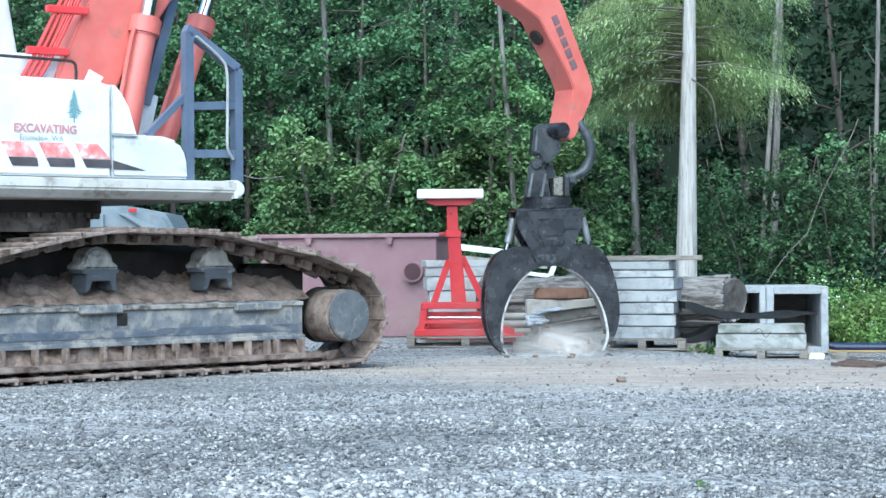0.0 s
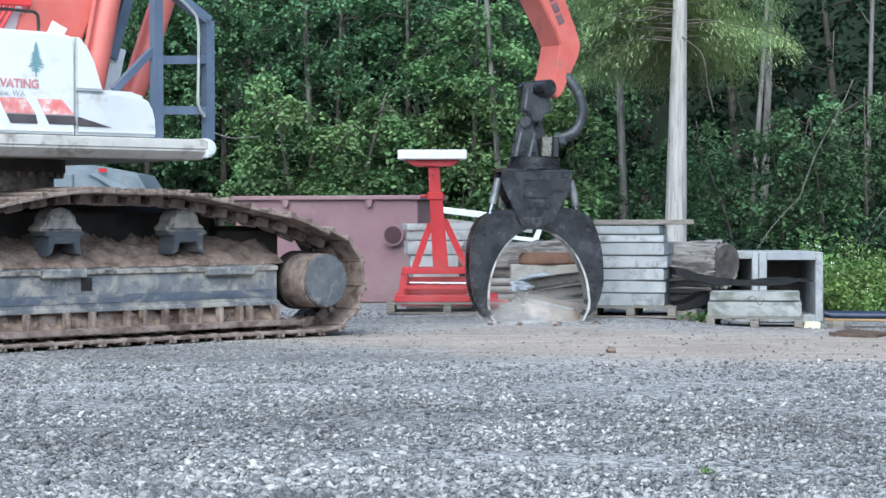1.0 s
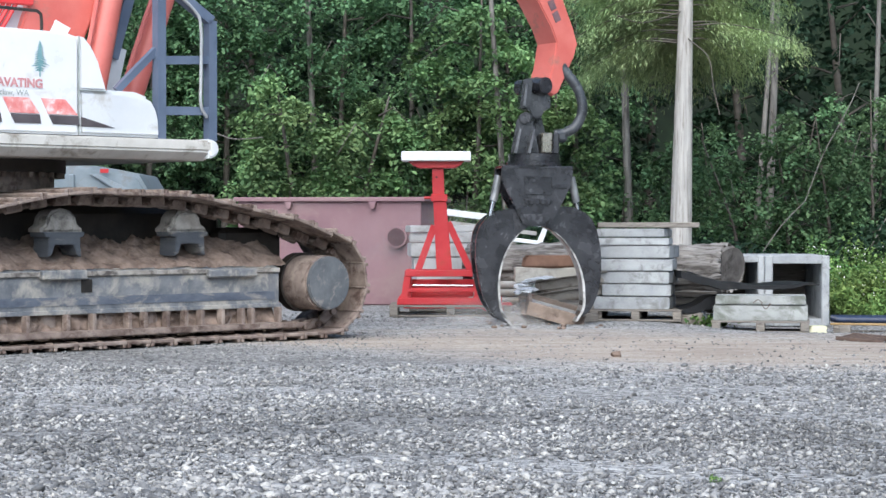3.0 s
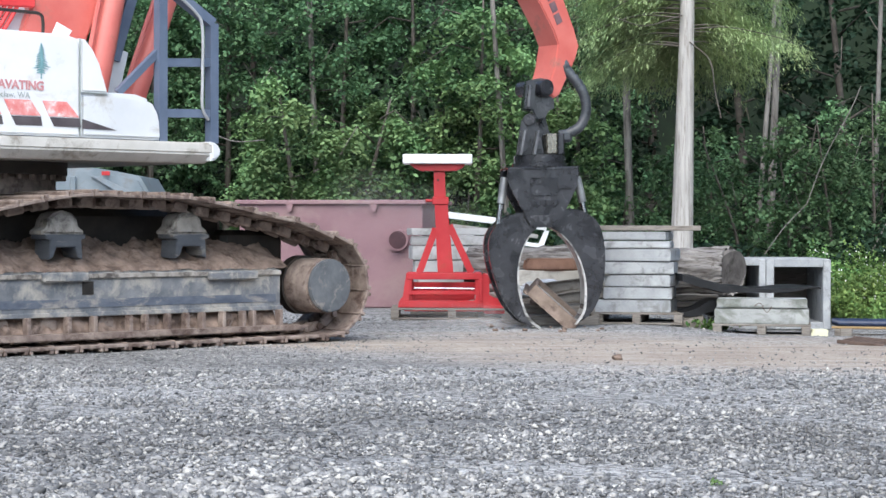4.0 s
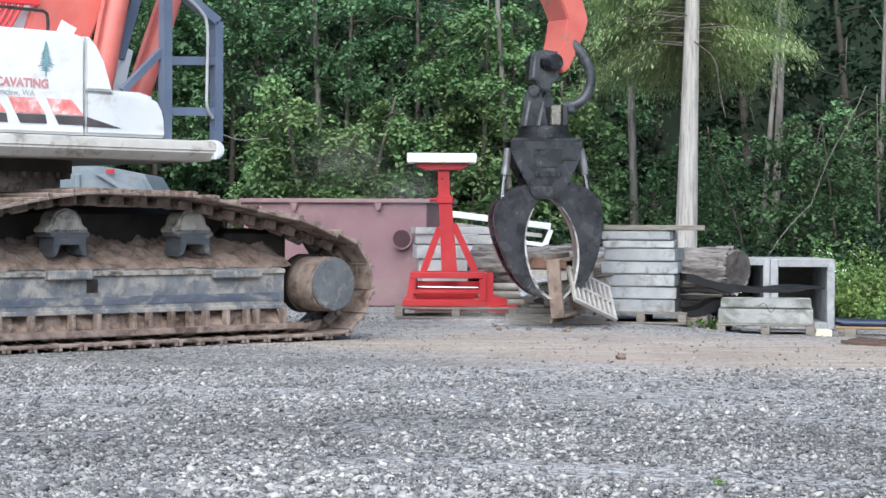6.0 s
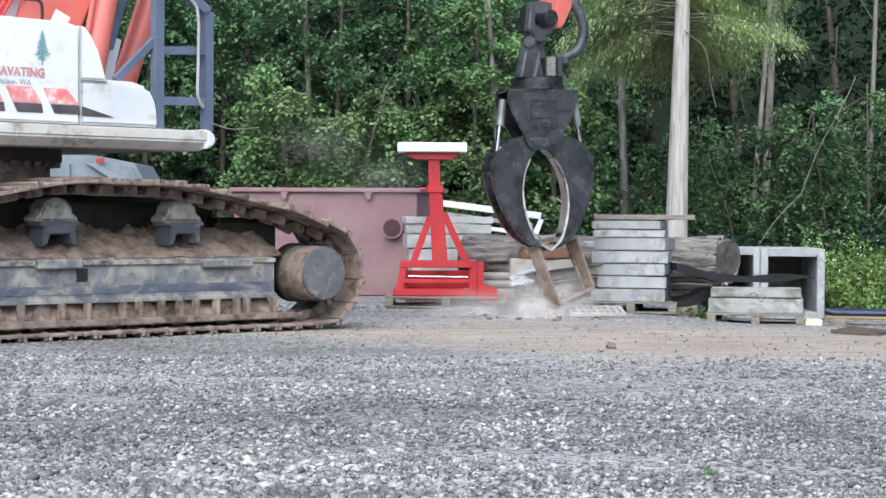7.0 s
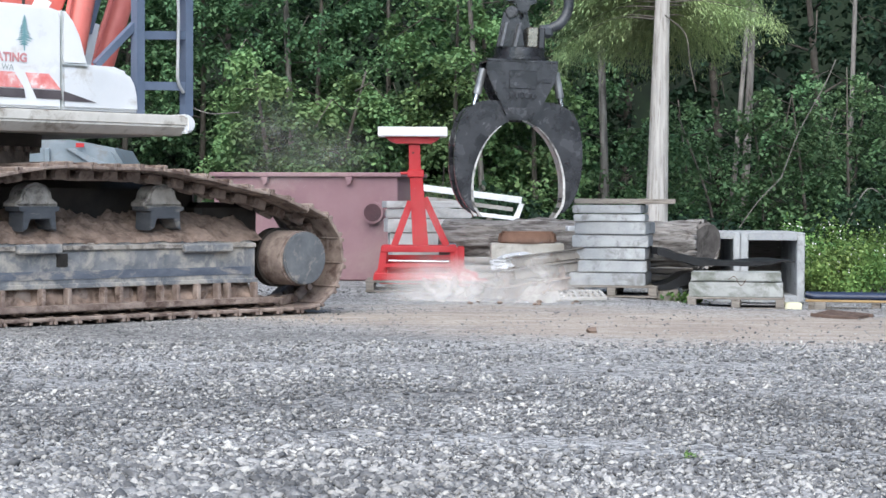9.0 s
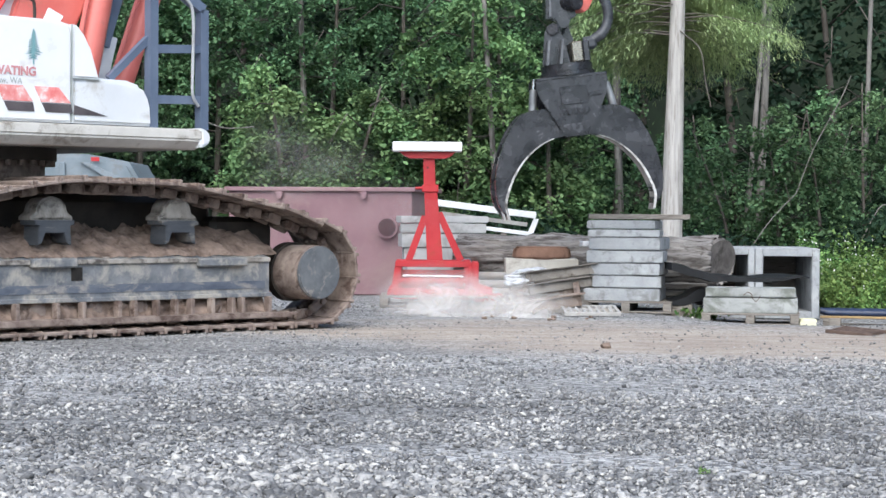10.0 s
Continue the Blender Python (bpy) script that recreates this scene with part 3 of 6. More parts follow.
def build_house(ex):
    # deck with a chamfered underside and a rounded nose
    prof = [(0.12, 1.755), (0.12, 1.66), (0.22, 1.58), (2.75, 1.58), (2.85, 1.66), (2.85, 1.755)]
    bm = bmesh.new()
    a = [bm.verts.new((-1.20, y, z)) for y, z in prof]
    b = [bm.verts.new((-6.4, y, z)) for y, z in prof]
    bm.faces.new(a)
    bm.faces.new(list(reversed(b)))
    for i in range(6):
        bm.faces.new((a[i], b[i], b[(i + 1) % 6], a[(i + 1) % 6]))
    bmesh.ops.recalc_face_normals(bm, faces=bm.faces)
    bmesh.ops.bevel(bm, geom=list(bm.edges), offset=0.015, segments=2, affect="EDGES")
    deck = part("deck", bm, CREAM_PAINT, ex, "off-white chamfered deck edge with chipped paint")
    bm = prism([(-1.245 + 0.11 * math.cos(radians(w)), 1.682 + 0.084 * math.sin(radians(w))) for w in range(-90, 91, 15)], 0.108, 2.862, 0.02)
    part("deck_nose", bm, BOX_PAINT, deck)
    # side panels
    panel = [(-6.3, 1.765), (-6.3, 2.62), (-2.66, 2.60), (-2.55, 2.575), (-2.525, 2.5), (-2.525, 1.765)]
    body = part("engine_panel", prism(panel, 0.18, 1.0, 0.02), WHITE_PAINT, ex, "glossy white side panel with striped decal")
    nose = [(-2.515, 2.138), (-2.515, 2.578), (-2.47, 2.572), (-2.40, 2.50), (-2.33, 2.38), (-2.27, 2.20), (-2.25, 2.138)]
    part("corner_panel", prism(nose, 0.18, 0.9, 0.015), WHITE_PAINT, ex)
    boxy = [(-2.515, 1.765), (-2.515, 2.13), (-2.1, 2.13), (-1.88, 2.105), (-1.79, 2.07), (-1.745, 2.0), (-1.715, 1.9), (-1.705, 1.765)]
    step = part("tool_box", prism(boxy, 0.18, 0.85, 0.025), BOX_PAINT, ex, "rounded white tool box on the deck")
    part("lid", prism([(-2.42, 2.128), (-2.42, 2.152), (-1.95, 2.145), (-1.83, 2.112), (-1.83, 2.095)], 0.22, 0.8, 0.006), BOX_PAINT, step)
    # dark shoulder and machinery inside
    part("counter_body", box(-6.3, -2.3, 1.0, 2.7, 1.76, 2.9, 0.05), HOOD, ex, "pale grey hood")
    part("hood", prism([(-6.3, 2.55), (-6.3, 3.9), (-3.1, 3.9), (-2.65, 3.6), (-2.45, 2.55)], 1.75, 2.7, 0.04), HOOD, ex, "pale grey sheet-metal hood")
    part("panel_seam", box(-2.5222, -2.5178, 0.178, 0.2, 1.77, 2.575, 0), DECAL_GREY, body)
    part("panel_seam", box(-2.515, -2.245, 0.178, 0.2, 2.1315, 2.1360, 0), DECAL_GREY, body)
    # grab rail on the panel top
    part("grab_rail", tube(smooth_line([(-3.9, 0.45, 2.80), (-2.9, 0.45, 2.79), (-2.74, 0.45, 2.78), (-2.71, 0.45, 2.72), (-2.71, 0.45, 2.6)], 5), 0.014), DARK, ex)
    part("paper_flag", prism([(-2.66, 2.60), (-2.60, 2.72), (-2.46, 2.66), (-2.52, 2.575)], 0.40, 0.415), WHITE_PAINT, ex, "white card on the panel top")
    # decals
    y = 0.1745
    for x0 in (-3.62, -3.26, -2.905):
        w = 0.27 if x0 > -3 else 0.26
        s = 0.10 if x0 > -3 else 0.075
        part("stripe_red", prism([(x0 + 0.02, 2.05), (x0 + 0.085, 1.925), (x0 + w + 0.10, 1.925), (x0 + w - s + 0.08, 2.05)], y, y + 0.004), DECAL_RED, body, "faded red stripe")
        part("stripe_black", prism([(x0 + 0.09, 1.918), (x0 + 0.13, 1.845), (x0 + w + 0.115, 1.845), (x0 + w + 0.10, 1.918)], y, y + 0.004), DECAL_BLACK, body)
    part("stripe_tail", prism([(-2.505, 1.915), (-2.505, 1.835), (-2.17, 1.832), (-2.36, 1.88)], y, y + 0.003), DECAL_BLACK, step)
    glyphs("EXCAVATING", 0.098, DECAL_WORD, body, Matrix.Translation((-2.87, y, 2.135)) @ pose(0, 0, 0, 90), bold=0.0035)
    glyphs("Enumclaw, WA", 0.068, DECAL_GREY, body, Matrix.Translation((-3.0, y, 2.065)) @ pose(0, 0, 0, 90))
    # conifer emblem
    bm = bmesh.new()
    rng = random.Random(5)
    for k in range(13):
        z = 2.50 - 0.0185 * k
        w = 0.012 + 0.0075 * k if k < 11 else 0.05
        xa, xb = -2.895 - w * rng.uniform(0.7, 1.1), -2.895 + w * rng.uniform(0.7, 1.2)
        prism([(-2.895, z + 0.016), (xa, z - 0.008), (-2.895, z - 0.004), (xb, z - 0.012)], y, y + 0.003, 0, bm)
    box(-2.901, -2.889, y, y + 0.003, 2.225, 2.30, 0, bm)
    part("emblem", bm, DECAL_TREE, body, "faded teal conifer emblem")
    # front handrail
    r, yy = 0.042, 0.24
    rail = bar([(-1.68, yy, 1.755), (-1.68, yy, 3.10)], r, ex, "handrail", SLATE_PAINT, "slate blue square-tube handrail")
    bar([(-1.14, yy, 1.755), (-1.14, yy, 2.80)], r, rail, "post", SLATE_PAINT)
    bar([(-1.70, yy, 3.13), (-1.14, yy, 2.80)], r, rail, "top_bar", SLATE_PAINT)
    bar([(-1.66, yy, 2.43), (-1.16, yy, 2.46)], r * 0.85, rail, "cross_bar", SLATE_PAINT)
    bar([(-1.66, yy, 2.00), (-1.16, yy, 2.015)], r * 0.85, rail, "cross_bar", SLATE_PAINT)
    bar([(-1.70, yy + 0.02, 2.52), (-2.05, yy + 0.1, 2.16)], r * 0.7, rail, "brace", SLATE_PAINT)
    part("grab_pipe", tube(smooth_line([(-1.62, yy - 0.06, 3.06), (-1.36, yy - 0.06, 2.88), (-1.285, yy - 0.06, 2.74), (-1.285, yy - 0.06, 2.3), (-1.285, yy - 0.06, 2.06), (-1.20, yy - 0.03, 1.96)], 5), 0.014), PIPE, rail, "thin pale grab pipe")
    # swing bearing under the deck
    part("swing_bearing", cyl(0.70, 0.70, (-2.75, 1.5, 1.30), (-2.75, 1.5, 1.47), 40), TRACK_STEEL, ex, "greasy dark swing bearing")
    part("swing_flange", cyl(0.80, 0.80, (-2.75, 1.5, 1.47), (-2.75, 1.5, 1.585), 40), DARK, ex)
    for k in range(36):
        w = 2 * math.pi * k / 36
        c, q = math.cos(w), math.sin(w)
        part("flange_bolt", cyl(0.028, 0.028, (-2.75 + 0.76 * c, 1.5 + 0.76 * q, 1.425), (-2.75 + 0.76 * c, 1.5 + 0.76 * q, 1.47), 8), TRACK_STEEL, ex)
    # added near-black box, filling the track's inner gap with shade
    part("inner_brace", box(-0.75, -0.05, 0.6, 2.6, 0.3, 1.0, 0.05), DARK, ex)
    # car body coloured near black for the shade between the tracks
    part("car_body", box(-4.0, -0.6, 0.78, 2.4, 0.35, 1.2, 0.08), DARK, ex)


def build_boom(ex):
    plane = Matrix.Translation((-2.4, 1.16, 0)) @ pose(0, 0, 0, 0, 0, -8) @ Matrix.Translation((2.4, 0, 0))
    prof = [(-2.75, 2.15), (-2.55, 2.79), (-2.24, 3.48), (-1.2, 5.4), (-0.3, 6.2), (1.6, 6.6), (3.6, 6.0), (3.55, 5.7), (1.6, 5.9), (0.3, 5.5), (-0.6, 4.8), (-1.38, 3.55), (-1.93, 2.77), (-2.2, 2.15)]
    boom = part("boom", prism(prof, -0.27, 0.27, 0.02), RED_PAINT, ex, "orange-red box-section boom with scuffed paint", plane)
    for k in range(4):
        x = -2.66 - 0.055 * k
        part("hydraulic_pipe", tube(smooth_line([(x - 0.25, -0.30, 2.45), (x, -0.30, 2.85), (x + 0.36, -0.30, 3.55), (x + 1.2, -0.3, 5.1)], 5), 0.02), PIPE_RED, boom, "red hydraulic pipe")
    for z in (2.92, 3.30):
        part("pipe_clamp", box(-2.9 + (z - 2.9) * 0.5, -2.5 + (z - 2.9) * 0.5, -0.335, -0.27, z - 0.04, z + 0.03, 0.01, m=None), PIPE_RED, boom)
    for y, x0, z0, x1, z1 in ((0.72, -2.04, 2.15, -1.80, 3.25), (1.62, -1.06, 2.1, -0.56, 3.42)):
        d = Vector((x1 - x0, 0, z1 - z0)).normalized()
        p, q = Vector((x0, y, z0)), Vector((x1, y, z1))
        c = part("boom_cylinder", cyl(0.115, 0.115, p, q, 28), RED_PAINT, ex, "orange-red hydraulic boom cylinder", smooth=False)
        part("gland", cyl(0.145, 0.145, q - 0.16 * d, q + 0.02 * d, 28, bevel=0.02), RED_PAINT, c)
        part("rod", cyl(0.07, 0.07, q, q + 2.6 * d, 20), CHROME, c, "chrome piston rod")
        side = Vector((-0.16, -0.06, 0))
        part("feed_pipe", tube([p + side + 0.25 * d, p + side + 0.9 * d, q + side * 0.9 - 0.1 * d], 0.022), RED_PAINT, c)
    # pale bracket and blue hose between the cylinders
    part("bracket", prism([(-1.78, 2.2), (-1.6, 2.62), (-1.45, 2.58), (-1.55, 2.2)], 1.05, 1.10, 0.01), HOOD, ex, "pale grey bracket plate")
    bar([(-1.62, 1.06, 2.5), (-1.30, 1.06, 3.5)], 0.05, ex, "support_bar", SLATE_PAINT)
    # stick, keyed with its own pin as origin
    near = [(-1.7, 2.30), (-0.77, 1.42), (-0.31, 1.18), (0.08, 0.60), (0.15, 0.45), (0.10, 0.20), (0.05, 0.06), (0.03, -0.06), (0.10, -0.10), (0.17, -0.06), (0.38, 0.32), (0.42, 0.45), (0.36, 0.62), (0.04, 1.29), (-0.35, 1.9), (-1.0, 3.0)]
    stick = part("stick", prism(near, -0.17, 0.17, 0.012), RED_PAINT, ex, "orange-red curved stick with dark faded marks on its side")
    # no opening is cut; a dark plug gives the hole's shade
    part("lightening_hole", cyl(0.085, 0.085, (-0.22, 0.02, 0.99), (-0.095, 0.02, 1.075), 20), DARK, stick)
    for k in range(5):
        x, z = -0.09 + 0.058 * k, 1.17 - 0.115 * k
        part("faded_mark", box(-0.055, 0.05, -0.1745, -0.168, -0.04, 0.04, 0, m=Matrix.Translation((x, 0, z)) @ pose(0, 0, 0, 0, 62, 0)), MARK, stick)
    part("pin_boss", cyl(0.085, 0.085, (-0.03, -0.23, 0.0), (-0.03, 0.23, 0.0), 22, bevel=0.014), BLACK_STEEL, stick, "dark steel pin boss")
    return stick


# darker bluish slate for the band along the frame's lower side
FRAME_BAND = surf("rubbed_slate_band", (0.065, 0.08, 0.11), (0.13, 0.145, 0.175), 4.0, 0.55, 0, 0.2, 40, (0.27, 0.255, 0.235), 3.0, 0.4, 0.12, (1.5, 1, 3))
# darker copy of the slate steel, its shade put into the colour
DARK_WEB = surf("shaded_slate_web", (0.045, 0.052, 0.064), (0.09, 0.098, 0.11), 4.0, 0.6, 0, 0.2, 40, (0.2, 0.19, 0.175), 3.0, 0.3, 0.1, (1, 1, 3))
HUB = surf("hub_paint", (0.085, 0.095, 0.107), (0.155, 0.165, 0.175), 6.0, 0.55, 0.1, 0.15, 45, (0.27, 0.25, 0.23), 7.0, 0.36, 0.1, (1.2, 1, 1))
CAKED = surf("caked_pale_dirt", (0.22, 0.20, 0.18), (0.42, 0.39, 0.35), 7.0, 0.9, 0, 0.6, 40, (0.08, 0.07, 0.065), 6.0, 0.45)
HOOD = surf("pale_grey_hood", (0.50, 0.52, 0.54), (0.60, 0.62, 0.64), 2.0, 0.45, 0, 0.03, 60, (0.4, 0.4, 0.4), 2.0, 0.2, 0.05)
DECAL_RED = surf("faded_red_decal", (0.70, 0.16, 0.15), (0.80, 0.45, 0.43), 9.0, 0.5, 0, 0.02, 60, (0.80, 0.72, 0.70), 9.0, 0.3)
DECAL_BLACK = surf("black_decal", (0.06, 0.05, 0.055), (0.11, 0.095, 0.10), 6.0, 0.5, 0, 0.02, 60)
DECAL_WORD = surf("dull_red_lettering", (0.50, 0.20, 0.21), (0.62, 0.33, 0.33), 12.0, 0.5, 0, 0.02, 60)
DECAL_GREY = surf("grey_lettering", (0.30, 0.33, 0.32), (0.42, 0.45, 0.44), 12.0, 0.5, 0, 0.02, 60)
DECAL_TREE = surf("teal_emblem", (0.12, 0.27, 0.29), (0.22, 0.38, 0.40), 12.0, 0.5, 0, 0.02, 60)
PIPE = surf("pale_pipe", (0.34, 0.35, 0.36), (0.46, 0.47, 0.48), 4.0, 0.45, 0.2, 0.05, 60)
PIPE_RED = surf("red_pipe", (0.50, 0.03, 0.035), (0.62, 0.06, 0.06), 4.0, 0.45, 0, 0.05, 60)
MARK = surf("dark_faded_mark", (0.11, 0.07, 0.08), (0.20, 0.12, 0.13), 14.0, 0.6, 0, 0.05, 60)
# black steel lightened in colour for the pale highlights on gussets and ribs
EDGE_STEEL = surf("edge_worn_black", (0.05, 0.052, 0.06), (0.16, 0.165, 0.175), 9.0, 0.35, 0.4, 0.1, 50)
RAM_GREY = surf("scuffed_grey_ram", (0.16, 0.17, 0.18), (0.34, 0.35, 0.36), 6.0, 0.35, 0.5, 0.1, 60)
MOTOR = surf("dull_brass_motor", (0.26, 0.24, 0.20), (0.36, 0.335, 0.29), 6.0, 0.28, 0.85, 0.05, 60)

# ---- grapple ----
TINE = [(-15, 17), (-40, 18), (-62, 12), (-84, -4), (-95, -30), (-99, -66), (-96, -110), (-86, -146), (-68, -174), (-42, -189), (-57, -167), (-61, -140), (-60, -108), (-51, -74), (-36, -46), (-18, -26), (2, -13), (14, 6)]
INNER = [(-42, -189), (-57, -167), (-61, -140), (-60, -108), (-51, -74), (-36, -46), (-18, -26)]
U = 0.00572
LUG = Vector((-66 * U, 0, 2 * U))
HEAD_LUG = Vector((-0.375, 0, 0.43))


def build_tine(parent, side, spans):
    """One curved jaw made of plates; side -1 or 1; its pivot is its origin."""
    outline = [(-side * x * U, z * U) for x, z in TINE]
    outline = [(q.x, q.z) for q in smooth_line([(x, 0, z) for x, z in outline[:10]], 3)] + [(q.x, q.z) for q in smooth_line([(x, 0, z) for x, z in outline[10:]], 3)]
    y0, y1 = spans[0]
    jaw = part("tine", prism(outline, y0, y1, 0.010), BLACK_STEEL, parent, "curved black steel grapple tine, scratched")
    for a, b in spans[1:]:
        part("tine_plate", prism(outline, a, b, 0.010), BLACK_STEEL, jaw)
    inner = [(q.x, q.z) for q in smooth_line([(-side * x * U, 0, z * U) for x, z in INNER], 4)]
    for a, b in spans:
        band = []
        n = len(inner)
        for i, (x, z) in enumerate(inner):
            w = 0.024 - 0.014 * i / n
            band.append((x, z, w))
        bm = prism([(x + side * 0.004 * -1, z) for x, z, w in band] + [(x + side * w, z - 0.2 * w) for x, z, w in reversed(band)], a - 0.004, b + 0.004)
        part("worn_edge", bm, WORN_STEEL, jaw, "bright worn inner edge")
    if len(spans) > 1:
        for k in (4, 6):
            x, z = TINE[k]
            part("cross_tube", cyl(0.035, 0.035, (-side * x * U * 0.86, spans[0][1] - 0.02, z * U), (-side * x * U * 0.86, spans[-1][0] + 0.02, z * U), 14), BLACK_STEEL, jaw)
    part("rod_lug", cyl(0.03, 0.03, (-side * LUG.x, -0.12, LUG.z), (-side * LUG.x, 0.12, LUG.z), 14, bevel=0.006), BLACK_STEEL, jaw)
    return jaw


def build_grapple():
    g = thing("log_grapple", "black steel log grapple hanging from the excavator stick", "grapple")
    plate = [(-0.37, 0.52), (0.355, 0.52), (0.36, 0.45), (0.335, 0.32), (0.16, -0.04), (0.12, -0.085), (-0.12, -0.085), (-0.155, -0.04), (-0.345, 0.32), (-0.38, 0.43)]
    head = part("head", prism(plate, -0.255, -0.225, 0.008), BLACK_STEEL, g, "black tapered head plate with cast badge")
    part("back_plate", prism(plate, 0.225, 0.255, 0.008), BLACK_STEEL, head)
    part("head_core", prism([(-0.20, 0.51), (0.20, 0.51), (0.14, 0.2), (0.0, 0.1), (-0.14, 0.2)], -0.225, 0.225), BLACK_STEEL, head)
    part("top_plate", box(-0.37, 0.36, -0.26, 0.26, 0.50, 0.53, 0.006), BLACK_STEEL, head)
    part("badge_panel", box(-0.14, 0.14, -0.268, -0.255, 0.235, 0.42, 0.005), BLACK_STEEL, head)
    part("maker_plate", box(0.15, 0.30, -0.266, -0.255, 0.30, 0.345, 0.004), BLACK_STEEL, head)
    for k in range(5):
        part("cast_mark", box(-0.135 + 0.056 * k, -0.094 + 0.056 * k, -0.27, -0.255, 0.135, 0.195, 0.006), BLACK_STEEL, head)
    part("pin_keeper", prism([(-0.14, 0.04), (0.14, 0.04), (0.15, 0.0), (0.11, -0.06), (-0.11, -0.06), (-0.15, 0.0)], -0.272, -0.255, 0.005), BLACK_STEEL, head)
    for x in (-0.087, 0.0, 0.087):
        part("pin_bolt", cyl(0.034 if x else 0.02, 0.03 if x else 0.018, (x, -0.272, 0), (x, -0.285, 0), 14), BLACK_STEEL, head)
    part("rotator_ring", cyl(0.285, 0.285, (0, 0, 0.53), (0, 0, 0.575), 36, bevel=0.006), BLACK_STEEL, g, "round bolted rotator ring")
    part("rotator_drum", cyl(0.265, 0.265, (0, 0, 0.575), (0, 0, 0.655), 36, bevel=0.006), BLACK_STEEL, g)
    # yoke above the rotator, turned like the stick
    yoke = part("yoke", prism([(-0.27, 0.655), (-0.235, 0.86), (-0.21, 1.0), (-0.17, 1.06), (-0.12, 1.08), (-0.07, 1.05), (-0.02, 0.90), (0.02, 0.655)], -0.17, -0.12, 0.01), BLACK_STEEL, g, "black forked yoke with lower pin")
    part("yoke_cheek", prism([(-0.13, 0.655), (-0.10, 0.9), (-0.06, 1.05), (0.0, 1.09), (0.08, 1.06), (0.12, 0.9), (0.17, 0.655)], 0.08, 0.13, 0.01), BLACK_STEEL, yoke)
    for x0 in (-0.2, -0.06):
        part("gusset", prism([(x0 - 0.05, 0.655), (x0, 0.90), (x0 + 0.022, 0.90), (x0 - 0.022, 0.655)], -0.27, -0.17, 0.004), EDGE_STEEL, yoke, "black gusset, lightened for its pale highlights")
    part("lower_pin", cyl(0.06, 0.06, (-0.14, -0.22, 1.01), (0.02, 0.18, 1.02), 18, bevel=0.012), BLACK_STEEL, yoke)
    part("rotator_motor", box(0.04, 0.155, -0.19, 0.0, 0.66, 0.87, 0.012), MOTOR, g, "dull brass-coloured rotator motor")
    part("motor_guard", box(0.16, 0.23, -0.17, 0.04, 0.655, 0.87, 0.012), BLACK_STEEL, g)
    # link block to the stick pin
    link = part("link_block", prism([(-0.17, 1.12), (-0.15, 1.38), (-0.10, 1.42), (0.0, 1.44), (0.13, 1.42), (0.145, 1.13), (0.08, 1.10), (0.05, 1.02), (-0.05, 1.02), (-0.08, 1.10)], -0.10, 0.12, 0.015), BLACK_STEEL, g, "black clevis block under the stick")
    part("clevis_ear", prism([(-0.19, 1.12), (-0.16, 1.40), (-0.10, 1.42), (-0.06, 1.38), (-0.09, 1.12)], -0.2, -0.10, 0.008), BLACK_STEEL, link)
    part("ear_rib", prism([(-0.16, 1.14), (-0.135, 1.36), (-0.115, 1.36), (-0.135, 1.14)], -0.23, -0.2, 0.004), EDGE_STEEL, link)
    part("hydraulic_hose", tube(smooth_line([(0.26, 0.0, 1.62), (0.31, -0.02, 1.50), (0.42, -0.04, 1.36), (0.48, -0.05, 1.20), (0.475, -0.05, 1.06), (0.41, -0.05, 0.94), (0.31, -0.04, 0.88), (0.20, -0.03, 0.86)], 6), 0.048, 12), RUBBER, g, "thick wrapped black hydraulic hose", smooth=True)
    hose = g.children[-1]
    run = smooth_line([(0.27, -0.01, 1.56), (0.31, -0.02, 1.50), (0.42, -0.04, 1.36), (0.48, -0.05, 1.20), (0.475, -0.05, 1.06), (0.41, -0.05, 0.94), (0.33, -0.045, 0.89)], 3)
    for p, q in zip(run, run[1:]):
        m = p.lerp(q, 0.5)
        d = (q - p).normalized()
        part("hose_wrap", cyl(0.053, 0.053, m - 0.022 * d, m + 0.022 * d, 14), RUBBER, hose)
    part("hose_elbow", box(0.20, 0.33, -0.1, 0.05, 0.78, 0.90, 0.03), RUBBER, g)
    left = build_tine(g, -1, [(-0.215, -0.125), (0.125, 0.215)])
    right = build_tine(g, 1, [(-0.115, 0.115)])
    rams = []
    for side, jaw in ((-1, left), (1, right)):
        b = part("ram_barrel", cyl(0.042, 0.042, (0, 0, 0), (0, 0, 0.27), 16, bevel=0.006), RAM_GREY, g, "grapple ram barrel")
        r = part("ram_rod", cyl(0.030, 0.030, (0, 0, 0), (0, 0, 0.36), 14), CHROME, g, "chrome ram rod")
        rams.append((side, jaw, b, r))
    return g, left, right, rams


